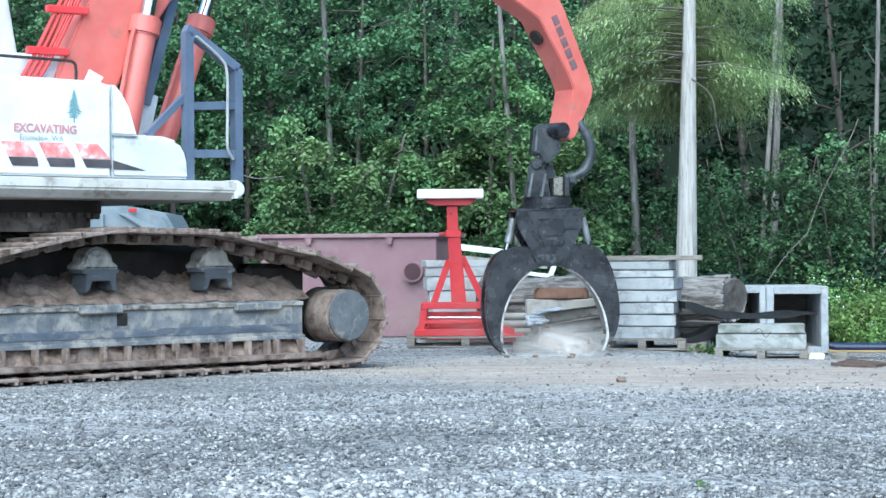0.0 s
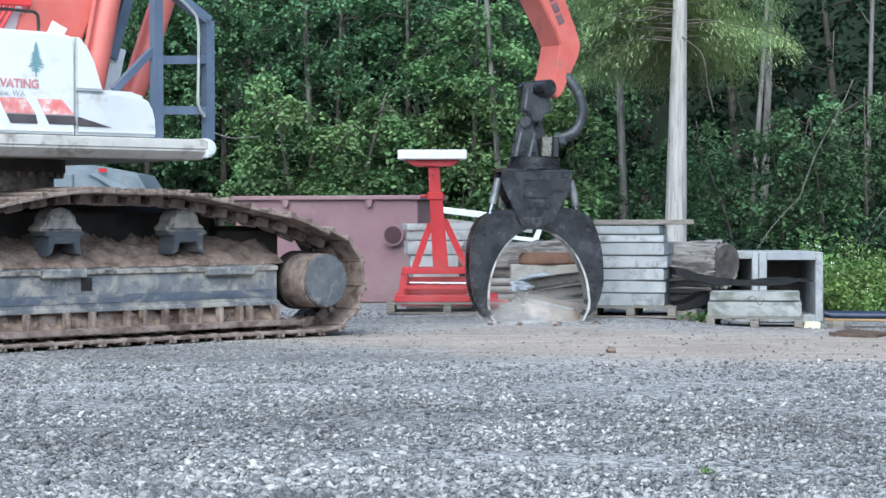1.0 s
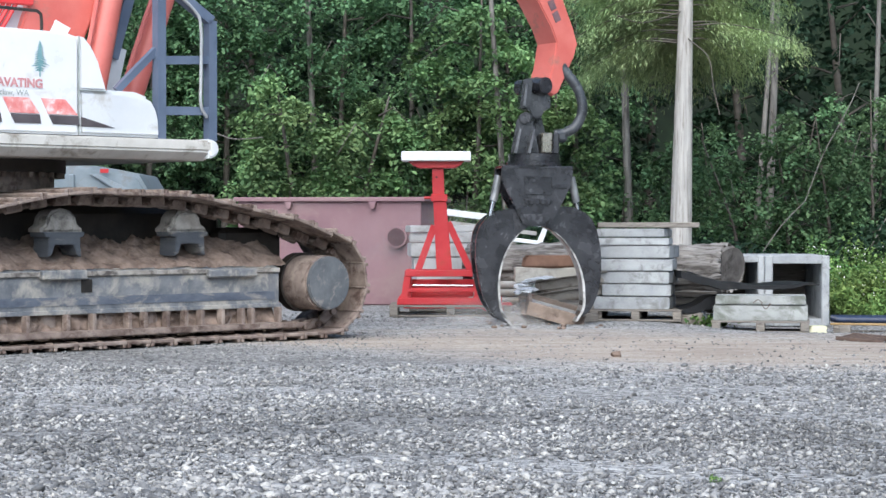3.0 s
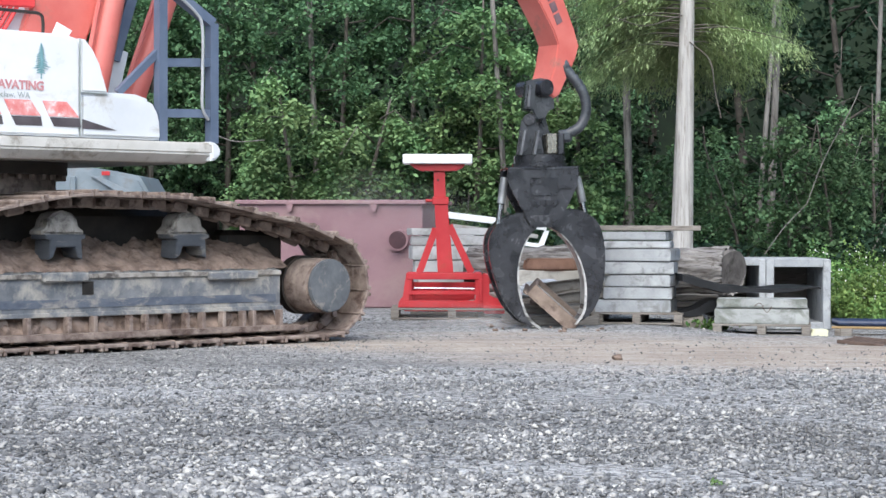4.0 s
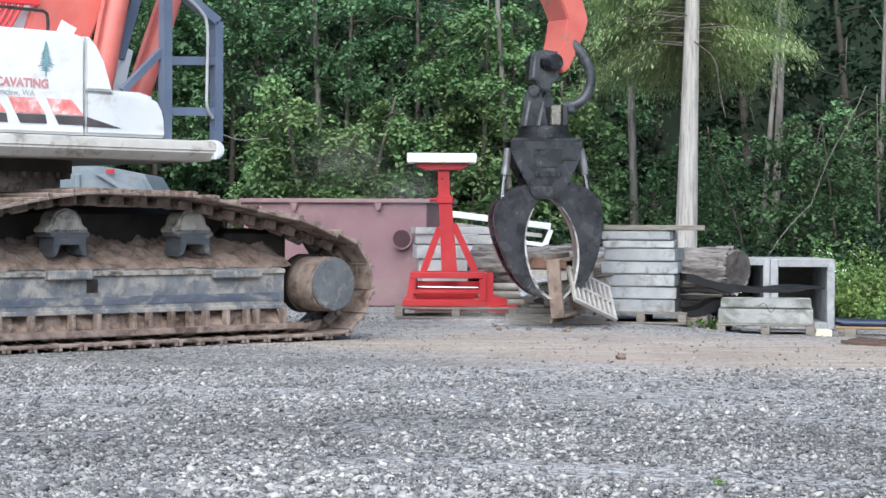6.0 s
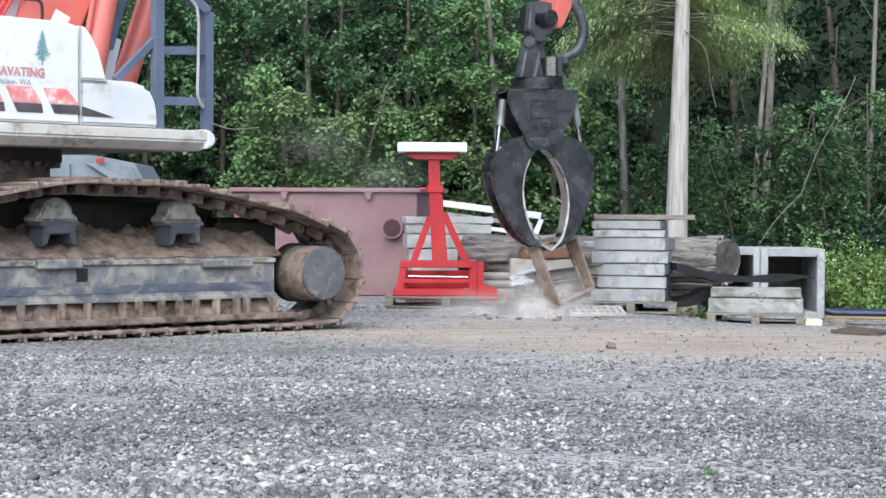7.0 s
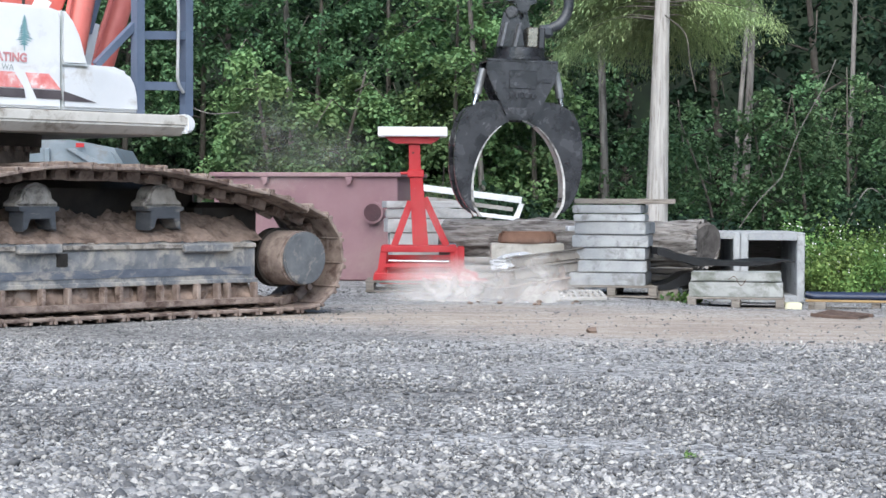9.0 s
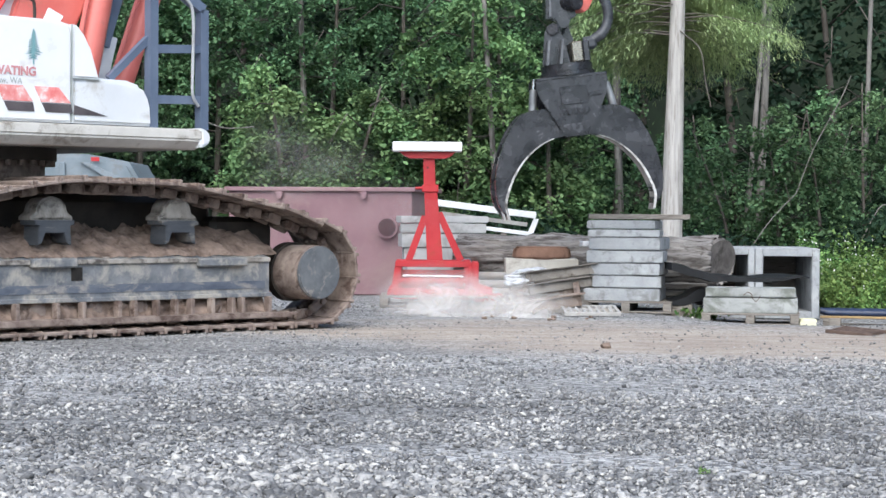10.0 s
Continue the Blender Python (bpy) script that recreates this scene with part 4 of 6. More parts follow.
GRAPPLE = (
    (0, 1.009, 1.029, 0.4, 1.146, 2.393),
    (0.5, 1.014, 1.041, -0.2, 1.146, 2.396),
    (1, 1.004, 1.036, -1.7, 1.136, 2.401),
    (1.5, 0.972, 1.047, -0.8, 1.084, 2.410),
    (2, 0.955, 1.080, 0.0, 1.038, 2.425),
    (2.5, 0.946, 1.088, -1.5, 1.047, 2.434),
    (4, 1.026, 1.112, 0.9, 1.044, 2.447),
    (4.5, 1.024, 1.134, 0.9, 1.059, 2.470),
    (5, 1.020, 1.178, 1.8, 1.080, 2.513),
    (5.5, 1.009, 1.240, 0.2, 1.085, 2.576),
    (7, 1.041, 1.784, 0.3, 1.134, 3.039),
    (7.5, 1.136, 1.862, 3.6, 1.170, 3.145),
    (8, 1.180, 1.849, 5.3, 1.198, 3.131),
    (8.5, 1.105, 1.844, 2.7, 1.159, 3.137),
    (9, 1.037, 1.923, -2.1, 1.182, 3.219),
    (9.5, 1.175, 2.003, -1.9, 1.309, 3.254),
    (10, 1.466, 1.928, 7.1, 1.437, 3.200),
)


def at_time(table, t, col):
    """A value between the rows of a table."""
    for a, b in zip(table, table[1:]):
        if a[0] <= t <= b[0]:
            u = (t - a[0]) / (b[0] - a[0])
            u = u * u * (3 - 2 * u) if col > 2 else u
            return a[col] + (b[col] - a[col]) * u
    return table[-1][col]


TINE_TURN = (
    (0, -18.5, 24.5), (0.5, -18.0, 24.2), (1, -13.5, 22.4), (1.5, -11.5, 21.4), (2, -10.6, 20.6), (2.5, -9.8, 20.0), (2.8, -8.0, 18.6), (4, 3.0, 11.5),
    (4.5, 5.8, 9.6), (5, 6.6, 7.4), (5.5, 7.1, 5.9), (7, 10.3, 0.1), (7.5, 9.2, 1.8), (8, 9.6, -0.8), (8.5, 10.2, -0.4), (8.7, 9.0, 0.5),
    (9, -13.3, 15.9), (9.25, -29.0, 26.0), (9.5, -37.5, 32.6), (10, -38.3, 33.3))
GRAPPLE_YAW = ((0, 7), (5.5, 7), (7, 13), (7.5, 17), (8, 19), (8.5, 17), (9, 8), (10, 6))
# seconds and degrees: the upper body slews on its bearing
SLEW = ((0, -1.0), (0.5, -1.2), (1, -0.8), (1.5, 0.1), (2, 0.5), (2.5, 0.6), (4, 0.4), (4.5, 0.4), (5, 0.0), (5.5, 0.0), (7, 2.8), (7.5, 4.3), (8, 4.7), (8.5, 4.9), (9, 4.0), (9.5, 2.2), (10, 1.4))
SLEW_CENTRE = (-2.75, 1.5, 0)

# ---- things in the yard ----


def build_pallet(w, d, at, label, slats=5):
    p = thing("pallet", label, "pallet", at, "pallets")
    for k in range(3):
        x = -w / 2 + 0.05 + k * (w - 0.1) / 2
        part("stringer", box(x - 0.045, x + 0.045, -d / 2, d / 2, 0.02, 0.105, 0.006), WOOD, p)
    for k in range(slats):
        y = -d / 2 + 0.05 + k * (d - 0.1) / (slats - 1)
        part("slat", box(-w / 2, w / 2, y - 0.045, y + 0.045, 0.105, 0.127, 0.004), WOOD, p)
    for k in range(2):
        y = -d / 2 + 0.05 + k * (d - 0.1)
        part("bottom_slat", box(-w / 2, w / 2, y - 0.045, y + 0.045, 0.0, 0.02, 0.004), WOOD, p)
    return p


def rough_slab(w, d, h, seed):
    """A precast slab with softly chipped edges."""
    bm = box(-w / 2, w / 2, -d / 2, d / 2, 0, h, 0.0)
    bmesh.ops.subdivide_edges(bm, edges=bm.edges, cuts=3, use_grid_fill=True)
    rng = random.Random(seed)
    for v in bm.verts:
        for i in range(3):
            v.co[i] += rng.uniform(-0.0016, 0.0016)
    es = [e for e in bm.edges if len(e.link_faces) == 2 and e.calc_face_angle(0) > 1.0]
    bmesh.ops.bevel(bm, geom=es, offset=0.009, segments=2, affect="EDGES", clamp_overlap=True)
    return bm


def build_slab_stack(x, y, rz, rows, w, d, z, label, group, mat=CONCRETE):
    for k, (h, dx, dw, turn) in enumerate(rows):
        bm = rough_slab(w + dw, d, h - 0.010, 40 + k)
        s = part("concrete_slab", bm, mat, None, "", Matrix.Translation((x, y, z)) @ pose(0, 0, 0, 0, 0, rz) @ pose(dx, 0, 0, 0, 0, turn))
        tagged(s, label, "slab", group)
        z += h
    return z


def build_stand():
    s = thing("jack_stand", "tall red steel stand with white pad on a pallet", "stand", pose(0.0, 22.35, 0.127))
    k = 0.0064
    def X(u):
        return (u - 797) * k + 0.083
    def Z(v):
        return 1.05 - (v - 392) * k - 0.127
    top = part("top_pad", box(X(710), X(832), -0.2, 0.2, Z(285), Z(268), 0.01), PLASTIC_WHITE, s, "white rectangular pad")
    part("pad_saddle", prism([(X(722), Z(285)), (X(820), Z(285)), (X(814), Z(292)), (X(803), Z(297)), (X(742), Z(297)), (X(730), Z(292))], -0.12, 0.12, 0.006), STAND_RED, s)
    part("upper_post", prism([(X(765), Z(350)), (X(764), Z(297)), (X(784), Z(297)), (X(786), Z(350))], -0.07, 0.07, 0.008), STAND_RED, s)
    # small dark disc on the solid post, shade of a pin hole
    part("pin_hole", cyl(0.012, 0.012, (X(772), -0.073, Z(313)), (X(772), -0.06, Z(313)), 10), DARK, s)
    part("collar", box(X(762), X(791), -0.10, 0.10, Z(356), Z(343), 0.008), STAND_RED, s)
    part("lower_post", prism([(X(772), Z(482)), (X(766), Z(356)), (X(789), Z(356)), (X(800), Z(482))], -0.085, 0.085, 0.008), STAND_RED, s)
    part("locking_bolt", cyl(0.016, 0.016, (X(762), 0, Z(349)), (X(750), 0, Z(349)), 8), STAND_RED, s)
    for a, b in (((768, 398), (738, 480)), ((792, 392), (833, 480))):
        bar([(X(a[0]), 0, Z(a[1])), (X(b[0]), 0, Z(b[1]))], 0.038, s, "leg_brace", STAND_RED)
    bar([(X(782), 0.05, Z(395)), (X(790), 0.42, Z(478))], 0.038, s, "leg_brace", STAND_RED)
    # base: rails between sloping ends, a long foot to one side
    for y in (-0.28, 0.28):
        part("top_rail", box(X(717), X(850), y - 0.04, y + 0.04, Z(487), Z(476), 0.006), STAND_RED, s)
        part("mid_rail", box(X(718), X(846), y - 0.02, y + 0.02, Z(514), Z(507), 0.005), STAND_RED, s)
        part("foot_rail", box(X(706), X(850), y - 0.05, y + 0.05, Z(536), Z(524), 0.006), STAND_RED, s)
        part("end_plate", prism([(X(717), Z(478)), (X(729), Z(478)), (X(722), Z(520)), (X(724), Z(536)), (X(703), Z(536)), (X(704), Z(526)), (X(711), Z(518))], y - 0.03, y + 0.03, 0.005), STAND_RED, s)
        part("end_plate", prism([(X(838), Z(478)), (X(862), Z(478)), (X(862), Z(514)), (X(872), Z(519)), (X(886), Z(522)), (X(886), Z(536)), (X(832), Z(536)), (X(832), Z(528)), (X(838), Z(520))], y - 0.028, y + 0.028, 0.005), STAND_RED, s)
        part("end_rib", box(X(844), X(850), y - 0.06, y + 0.06, Z(524), Z(486), 0.004), STAND_RED, s)
    part("end_web", box(X(722), X(728), -0.25, 0.25, Z(524), Z(478), 0.004), STAND_RED, s)
    part("end_web", box(X(856), X(862), -0.25, 0.25, Z(516), Z(478), 0.004), STAND_RED, s)
    part("tray", box(X(714), X(886), -0.28, 0.28, Z(543), Z(536), 0.004), STAND_RED, s)
    part("back_panel", box(X(724), X(856), 0.225, 0.24, Z(524), Z(494), 0.003), STAND_RED, s)
    part("axle_bar", cyl(0.016, 0.016, (X(730), -0.16, Z(503)), (X(836), -0.16, Z(504)), 12), CHROME, s, "bright steel cross bar")
    part("side_foot", box(X(852), X(904), -0.44, -0.08, Z(546), Z(533), 0.012, seg=2), STAND_RED, s)
    part("lock_pin", tube(smooth_line([(X(833), -0.33, Z(476)), (X(838), -0.33, Z(472)), (X(846), -0.33, Z(473)), (X(850), -0.33, Z(478))], 4), 0.007, 6), CHROME, s)
    build_pallet(1.36, 0.95, pose(0.08, 22.35, 0), "weathered wooden pallet under the red stand")


def build_tank():
    t = thing("steel_tank", "large maroon steel tank with a rim and pipe stub", "tank", pose(-0.28, 24.9, 0, 0, 0, -11))
    w, d, h = 2.40, 1.7, 1.36
    part("tank_shell", box(-w, 0, 0, d, 0, h - 0.03, 0.012), PURPLE, t, "dull maroon painted shell, dusty")
    for a in ((-w - 0.05, 0.05, -0.05, 0.02), (-w - 0.05, 0.05, d - 0.02, d + 0.05), (-w - 0.05, -w + 0.02, 0.02, d - 0.02), (-0.02, 0.05, 0.02, d - 0.02)):
        part("rim", box(*a, h - 0.05, h + 0.005, 0.008), PURPLE, t)
    for x in (-1.72, -0.62):
        part("lifting_lug", prism([(x - 0.05, h - 0.05), (x + 0.05, h - 0.05), (x + 0.03, h - 0.14), (x - 0.01, h - 0.15)], -0.07, 0.0, 0.005), PURPLE, t)
    stub = part("pipe_stub", cyl(0.135, 0.135, (-0.30, -0.10, 0.86), (-0.30, 0.02, 0.86), 28), PURPLE, t, "round maroon pipe stub")
    # the stub is solid; a dark maroon disc paints its shaded inside
    part("pipe_bore", cyl(0.112, 0.112, (-0.30, -0.104, 0.86), (-0.30, -0.09, 0.86), 28), DARK_PURPLE, stub)


DARK_PURPLE = surf("dark_pipe_bore", (0.05, 0.022, 0.028), (0.08, 0.035, 0.042), 4.0, 0.7, 0, 0.1, 50)


def build_log():
    """A furrowed log lying on bearers, its dark sawn end showing."""
    g = thing("log", "thick grey log with furrowed bark lying behind the slabs", "log", pose(0.30, 23.0, 0.53, 0, 0, -17))
    nx, na, r = 130, 84, 0.275
    v, f = [], []
    for i in range(nx):
        x = 3.0 * i / (nx - 1)
        for k in range(na):
            w = 2 * math.pi * k / na
            rr = r * (1 + 0.05 * noise.noise((x * 1.2, math.cos(w), math.sin(w)))) + 0.035 * noise.noise((x * 2.2, math.cos(w) * 6, math.sin(w) * 6)) - 0.04 * abs(noise.noise((x * 3.5, math.cos(w) * 11, math.sin(w) * 11))) + 0.012 * noise.noise((x * 12, math.cos(w) * 20, math.sin(w) * 20))
            v.append((x + (0.55 * rr * math.cos(w) + 0.02 if i == nx - 1 else 0), rr * math.cos(w), rr * math.sin(w)))
    for i in range(nx - 1):
        for k in range(na):
            a, b = i * na + k, i * na + (k + 1) % na
            f.append((a, b, b + na, a + na))
    raw("bark", v, f, BARK, g)
    bm = cyl(0.262, 0.25, (2.94, 0, 0), (2.985, 0, -0.01), 32)
    for q in bm.verts:
        q.co.x += 0.55 * q.co.y + 0.035
    part("sawn_end", bm, LOG_END, g, "dark weathered sawn end")
    part("sawn_end", cyl(0.245, 0.235, (0.03, 0, 0), (-0.02, 0, 0), 32), LOG_END, g)
    for x in (0.95, 2.75):
        b = part("timber_bearer", box(x - 0.1, x + 0.1, 22.52 - 0.306 * (x - 0.5), 23.4 - 0.306 * (x - 0.5), ground_height(x, 22.2) - 0.02, 0.29, 0.01), WOOD)
        tagged(b, "squared timber bearer under the log", "timber", "log bearers")


LOG_END = surf("dark_sawn_end", (0.085, 0.075, 0.07), (0.16, 0.145, 0.135), 6.0, 0.9, 0, 0.4, 30, (0.05, 0.045, 0.04), 4.0, 0.4)


def vault(at, w, h, d, t, label):
    v = thing("concrete_vault", label, "vault", at, "concrete vaults")
    part("side_wall", box(0, t, 0, d, 0, h, 0.01), CONCRETE, v)
    part("side_wall", box(w - t, w, 0, d, 0, h, 0.01), CONCRETE, v)
    part("top_slab", box(t, w - t, 0.002, d, h - t, h, 0.004), CONCRETE, v)
    part("bottom_slab", box(t, w - t, 0.002, d, 0, t * 0.9, 0.004), CONCRETE, v)
    # dark wood tone on the back wall stands in for shade inside
    part("back_wall", box(t, w - t, d - t, d - 0.002, t, h - t, 0), WOOD, v, "back wall in a dark wood tone, painted for the shade inside")


def sheet_strip(points, y0, y1, thick, name, mat, label, category, wave=0.03, seed=1):
    """A bent sheet: a line in x and z drawn out along y with some sag."""
    line = smooth_line([(x, 0, z) for x, z in points], 6)
    fat = [q.z for q in smooth_line([(x, 0, h) for (x, z), h in zip(points, thick)], 6)]
    bm = bmesh.new()
    rows = []
    for j in range(7):
        y = y0 + (y1 - y0) * j / 6
        top, bot = [], []
        for p, thick in zip(line, fat):
            z = p.z + wave * noise.noise((p.x * 4, y * 4, seed))
            top.append(bm.verts.new((p.x, y, z + thick / 2)))
            bot.append(bm.verts.new((p.x, y, z - thick / 2)))
        rows.append((top, bot))
    n = len(line)
    for (ta, ba), (tb, bb) in zip(rows, rows[1:]):
        for i in range(n - 1):
            bm.faces.new((ta[i], ta[i + 1], tb[i + 1], tb[i]))
            bm.faces.new((ba[i], bb[i], bb[i + 1], ba[i + 1]))
        bm.faces.new((ta[0], tb[0], bb[0], ba[0]))
        bm.faces.new((ta[-1], ba[-1], bb[-1], tb[-1]))
    for t, b in (rows[0], rows[-1]):
        for i in range(n - 1):
            bm.faces.new((t[i], b[i], b[i + 1], t[i + 1]))
    bmesh.ops.recalc_face_normals(bm, faces=bm.faces)
    return tagged(part(name, bm, mat), label, category)


def rim_frame(name, w, h, d, t, mat, label, at=None, group=""):
    """An open rectangular cast frame with an inner ledge, in x and z."""
    f = thing(name, label, "frame", at, group)
    part("side_bar", box(-w / 2, -w / 2 + t, -d / 2, d / 2, -h / 2, h / 2, 0.005), mat, f)
    part("side_bar", box(w / 2 - t, w / 2, -d / 2, d / 2, -h / 2, h / 2, 0.005), mat, f)
    part("end_bar", box(-w / 2 + t, w / 2 - t, -d / 2 + 0.002, d / 2 - 0.002, -h / 2, -h / 2 + t, 0.004), mat, f)
    part("end_bar", box(-w / 2 + t, w / 2 - t, -d / 2 + 0.002, d / 2 - 0.002, h / 2 - t, h / 2, 0.004), mat, f)
    q = t + 0.03
    part("ledge", box(-w / 2 + t, -w / 2 + q, d / 2 - 0.03, d / 2 - 0.004, -h / 2 + t, h / 2 - t, 0.002), mat, f)
    part("ledge", box(w / 2 - q, w / 2 - t, d / 2 - 0.03, d / 2 - 0.004, -h / 2 + t, h / 2 - t, 0.002), mat, f)
    part("flange", box(-w / 2 - 0.05, w / 2 + 0.05, d / 2 - 0.012, d / 2, -h / 2 - 0.05, -h / 2, 0.003), mat, f)
    part("flange", box(-w / 2 - 0.05, w / 2 + 0.05, d / 2 - 0.012, d / 2, h / 2, h / 2 + 0.05, 0.003), mat, f)
    return f


def build_grate():
    """A slotted drain grate, flat in x and y."""
    g = thing("drain_grate", "pale slotted steel drain grate", "grate")
    w, d = 0.58, 0.50
    for y in (-d / 2, d / 2 - 0.035):
        part("edge_bar", box(-w / 2, w / 2, y, y + 0.035, 0, 0.04, 0.004), GALV, g)
    for x in (-w / 2, w / 2 - 0.035):
        part("end_bar", box(x, x + 0.035, -d / 2 + 0.035, d / 2 - 0.035, 0, 0.04, 0.004), GALV, g)
    part("spine", box(-w / 2 + 0.035, w / 2 - 0.035, -0.02, 0.02, 0.004, 0.038, 0.004), GALV, g)
    for k in range(7):
        x = -w / 2 + 0.085 + k * 0.068
        part("rib", box(x - 0.013, x + 0.013, -d / 2 + 0.035, d / 2 - 0.035, 0.002, 0.036, 0.003), GALV, g)
    return g


def build_pile():
    """Castings, plates and packing stacked where the grapple works."""
    z0 = 0.0
    build_pallet(0.95, 0.8, pose(1.22, 21.45, z0), "grey weathered pallet under the castings")
    # flat plates on the pallet
    z = 0.127
    for k, (x, w, h, tilt) in enumerate(((1.25, 0.9, 0.035, 0), (1.28, 0.86, 0.03, 1.0))):
        part_ob = part("steel_plate", box(-w / 2, w / 2, -0.36, 0.36, 0, h, 0.006), GREY_FRAME, None, "", pose(x, 21.45, z, 0, 0, tilt))
        tagged(part_ob, "dusty grey steel plate in the castings pile", "plate", "stacked plates")
        z += h + 0.002
    for k, (x, y, zz, tilt, turn) in enumerate(((1.34, 21.38, 0.255, 84, 8), (1.38, 21.42, 0.375, 83, -6))):
        rim_frame("casting_frame", 0.74, 0.62, 0.11, 0.05, GREY_FRAME, "dusty brown cast-iron frame stacked at a slant", Matrix.Translation((x, y, zz)) @ pose(0, 0, 0, 0, 0, turn) @ pose(0, 0, 0, 0, -8, 0) @ pose(0, 0, 0, tilt, 0, 0), "stacked frames")
    b = part("pale_block", rough_slab(0.80, 0.5, 0.17, 9), CREAM_BLOCK, None, "", pose(1.19, 21.98, 0.38))
    tagged(b, "cream-coloured concrete block on the pile", "block")
    c = part("bearer_block", box(0.85, 1.45, 21.8, 22.2, -0.005, 0.385, 0.01), WOOD)
    tagged(c, "timber cribbing under the cream block", "timber")
    bm = cyl(0.335, 0.31, (0, 0, 0), (0, 0, 0.135), 40, bevel=0.022)
    r = part("rusty_cover", bm, RUST, None, "", pose(1.20, 22.03, 0.545))
    tagged(r, "rust-brown round steel cover on the block", "cover")
    # crumpled white sheeting
    rng = random.Random(8)
    for k, (x, y, z, sx, sz) in enumerate(((0.93, 21.38, 0.37, 0.16, 0.05), (0.88, 21.2, 0.31, 0.12, 0.045), (1.02, 21.3, 0.43, 0.17, 0.03))):
        bm = bmesh.new()
        bmesh.ops.create_icosphere(bm, subdivisions=4, radius=1)
        for v in bm.verts:
            n = noise.noise(v.co * 2.2 + Vector((k * 7, 0, 0))) * 0.3 + noise.noise(v.co * 6 + Vector((k * 3, 1, 0))) * 0.14
            v.co *= 1 + n
            v.co.x *= sx
            v.co.y *= 0.18
            v.co.z *= sz
        s = part("crumpled_sheeting", bm, PLASTIC_WHITE, None, "", pose(x, y, z, 0, -8, 0))
        tagged(s, "crumpled white plastic sheeting on the pile", "sheeting", "white sheeting")
    # low boards lying in front
    for k, (x, y, w, h) in enumerate(((0.9, 20.85, 0.6, 0.11), (1.35, 20.95, 0.55, 0.09))):
        o = part("ground_board", box(-w / 2, w / 2, -0.08, 0.08, 0, h, 0.006), WOOD, None, "", pose(x, y, -0.005, 0, 0, -3 + 7 * k))
        tagged(o, "grey timber offcut on the gravel", "board", "ground boards")


CREAM_BLOCK = surf("cream_concrete", (0.50, 0.47, 0.41), (0.64, 0.61, 0.55), 3.0, 0.85, 0, 0.3, 50, (0.36, 0.32, 0.27), 3.0, 0.3)


def build_litter():
    """Clods and dead sticks lying about and hanging in the thicket."""
    rng = random.Random(14)
    for k in range(16):
        x, y, s = ((1.36, 15.5, 0.045) if k == 0 else (rng.uniform(0.35, 1.6), rng.uniform(19.2, 20.9), rng.uniform(0.012, 0.032)))
        bm = bmesh.new()
        bmesh.ops.create_icosphere(bm, subdivisions=2, radius=s)
        for q in bm.verts:
            q.co *= 1 + 0.5 * noise.noise(q.co / s * 1.5 + Vector((k * 5, 0, 0)))
            q.co.z *= 0.6
        o = part("dirt_clod", bm, DIRT, None, "", pose(x, y, s * 0.3))
        tagged(o, "crumbled brown dirt clod on the gravel", "clod", "dirt clods")
    sticks = (((5.05, 27.6, 1.35), (5.3, 27.6, 2.0), (5.65, 27.6, 2.65), (5.8, 27.6, 3.0)), ((5.05, 27.6, 1.35), (4.7, 27.5, 1.0), (4.4, 27.4, 0.6)), ((-3.2, 27.4, 2.3), (-2.9, 27.4, 2.2), (-2.5, 27.4, 2.22)), ((6.5, 27.3, 1.0), (6.2, 27.3, 1.2), (5.9, 27.3, 0.7)))
    for p in sticks:
        o = part("dead_branch", tube(smooth_line(p, 5), 0.008, 6), DIM_TRUNK)
        tagged(o, "thin pale dead branch caught in the thicket", "branch", "dead branches")


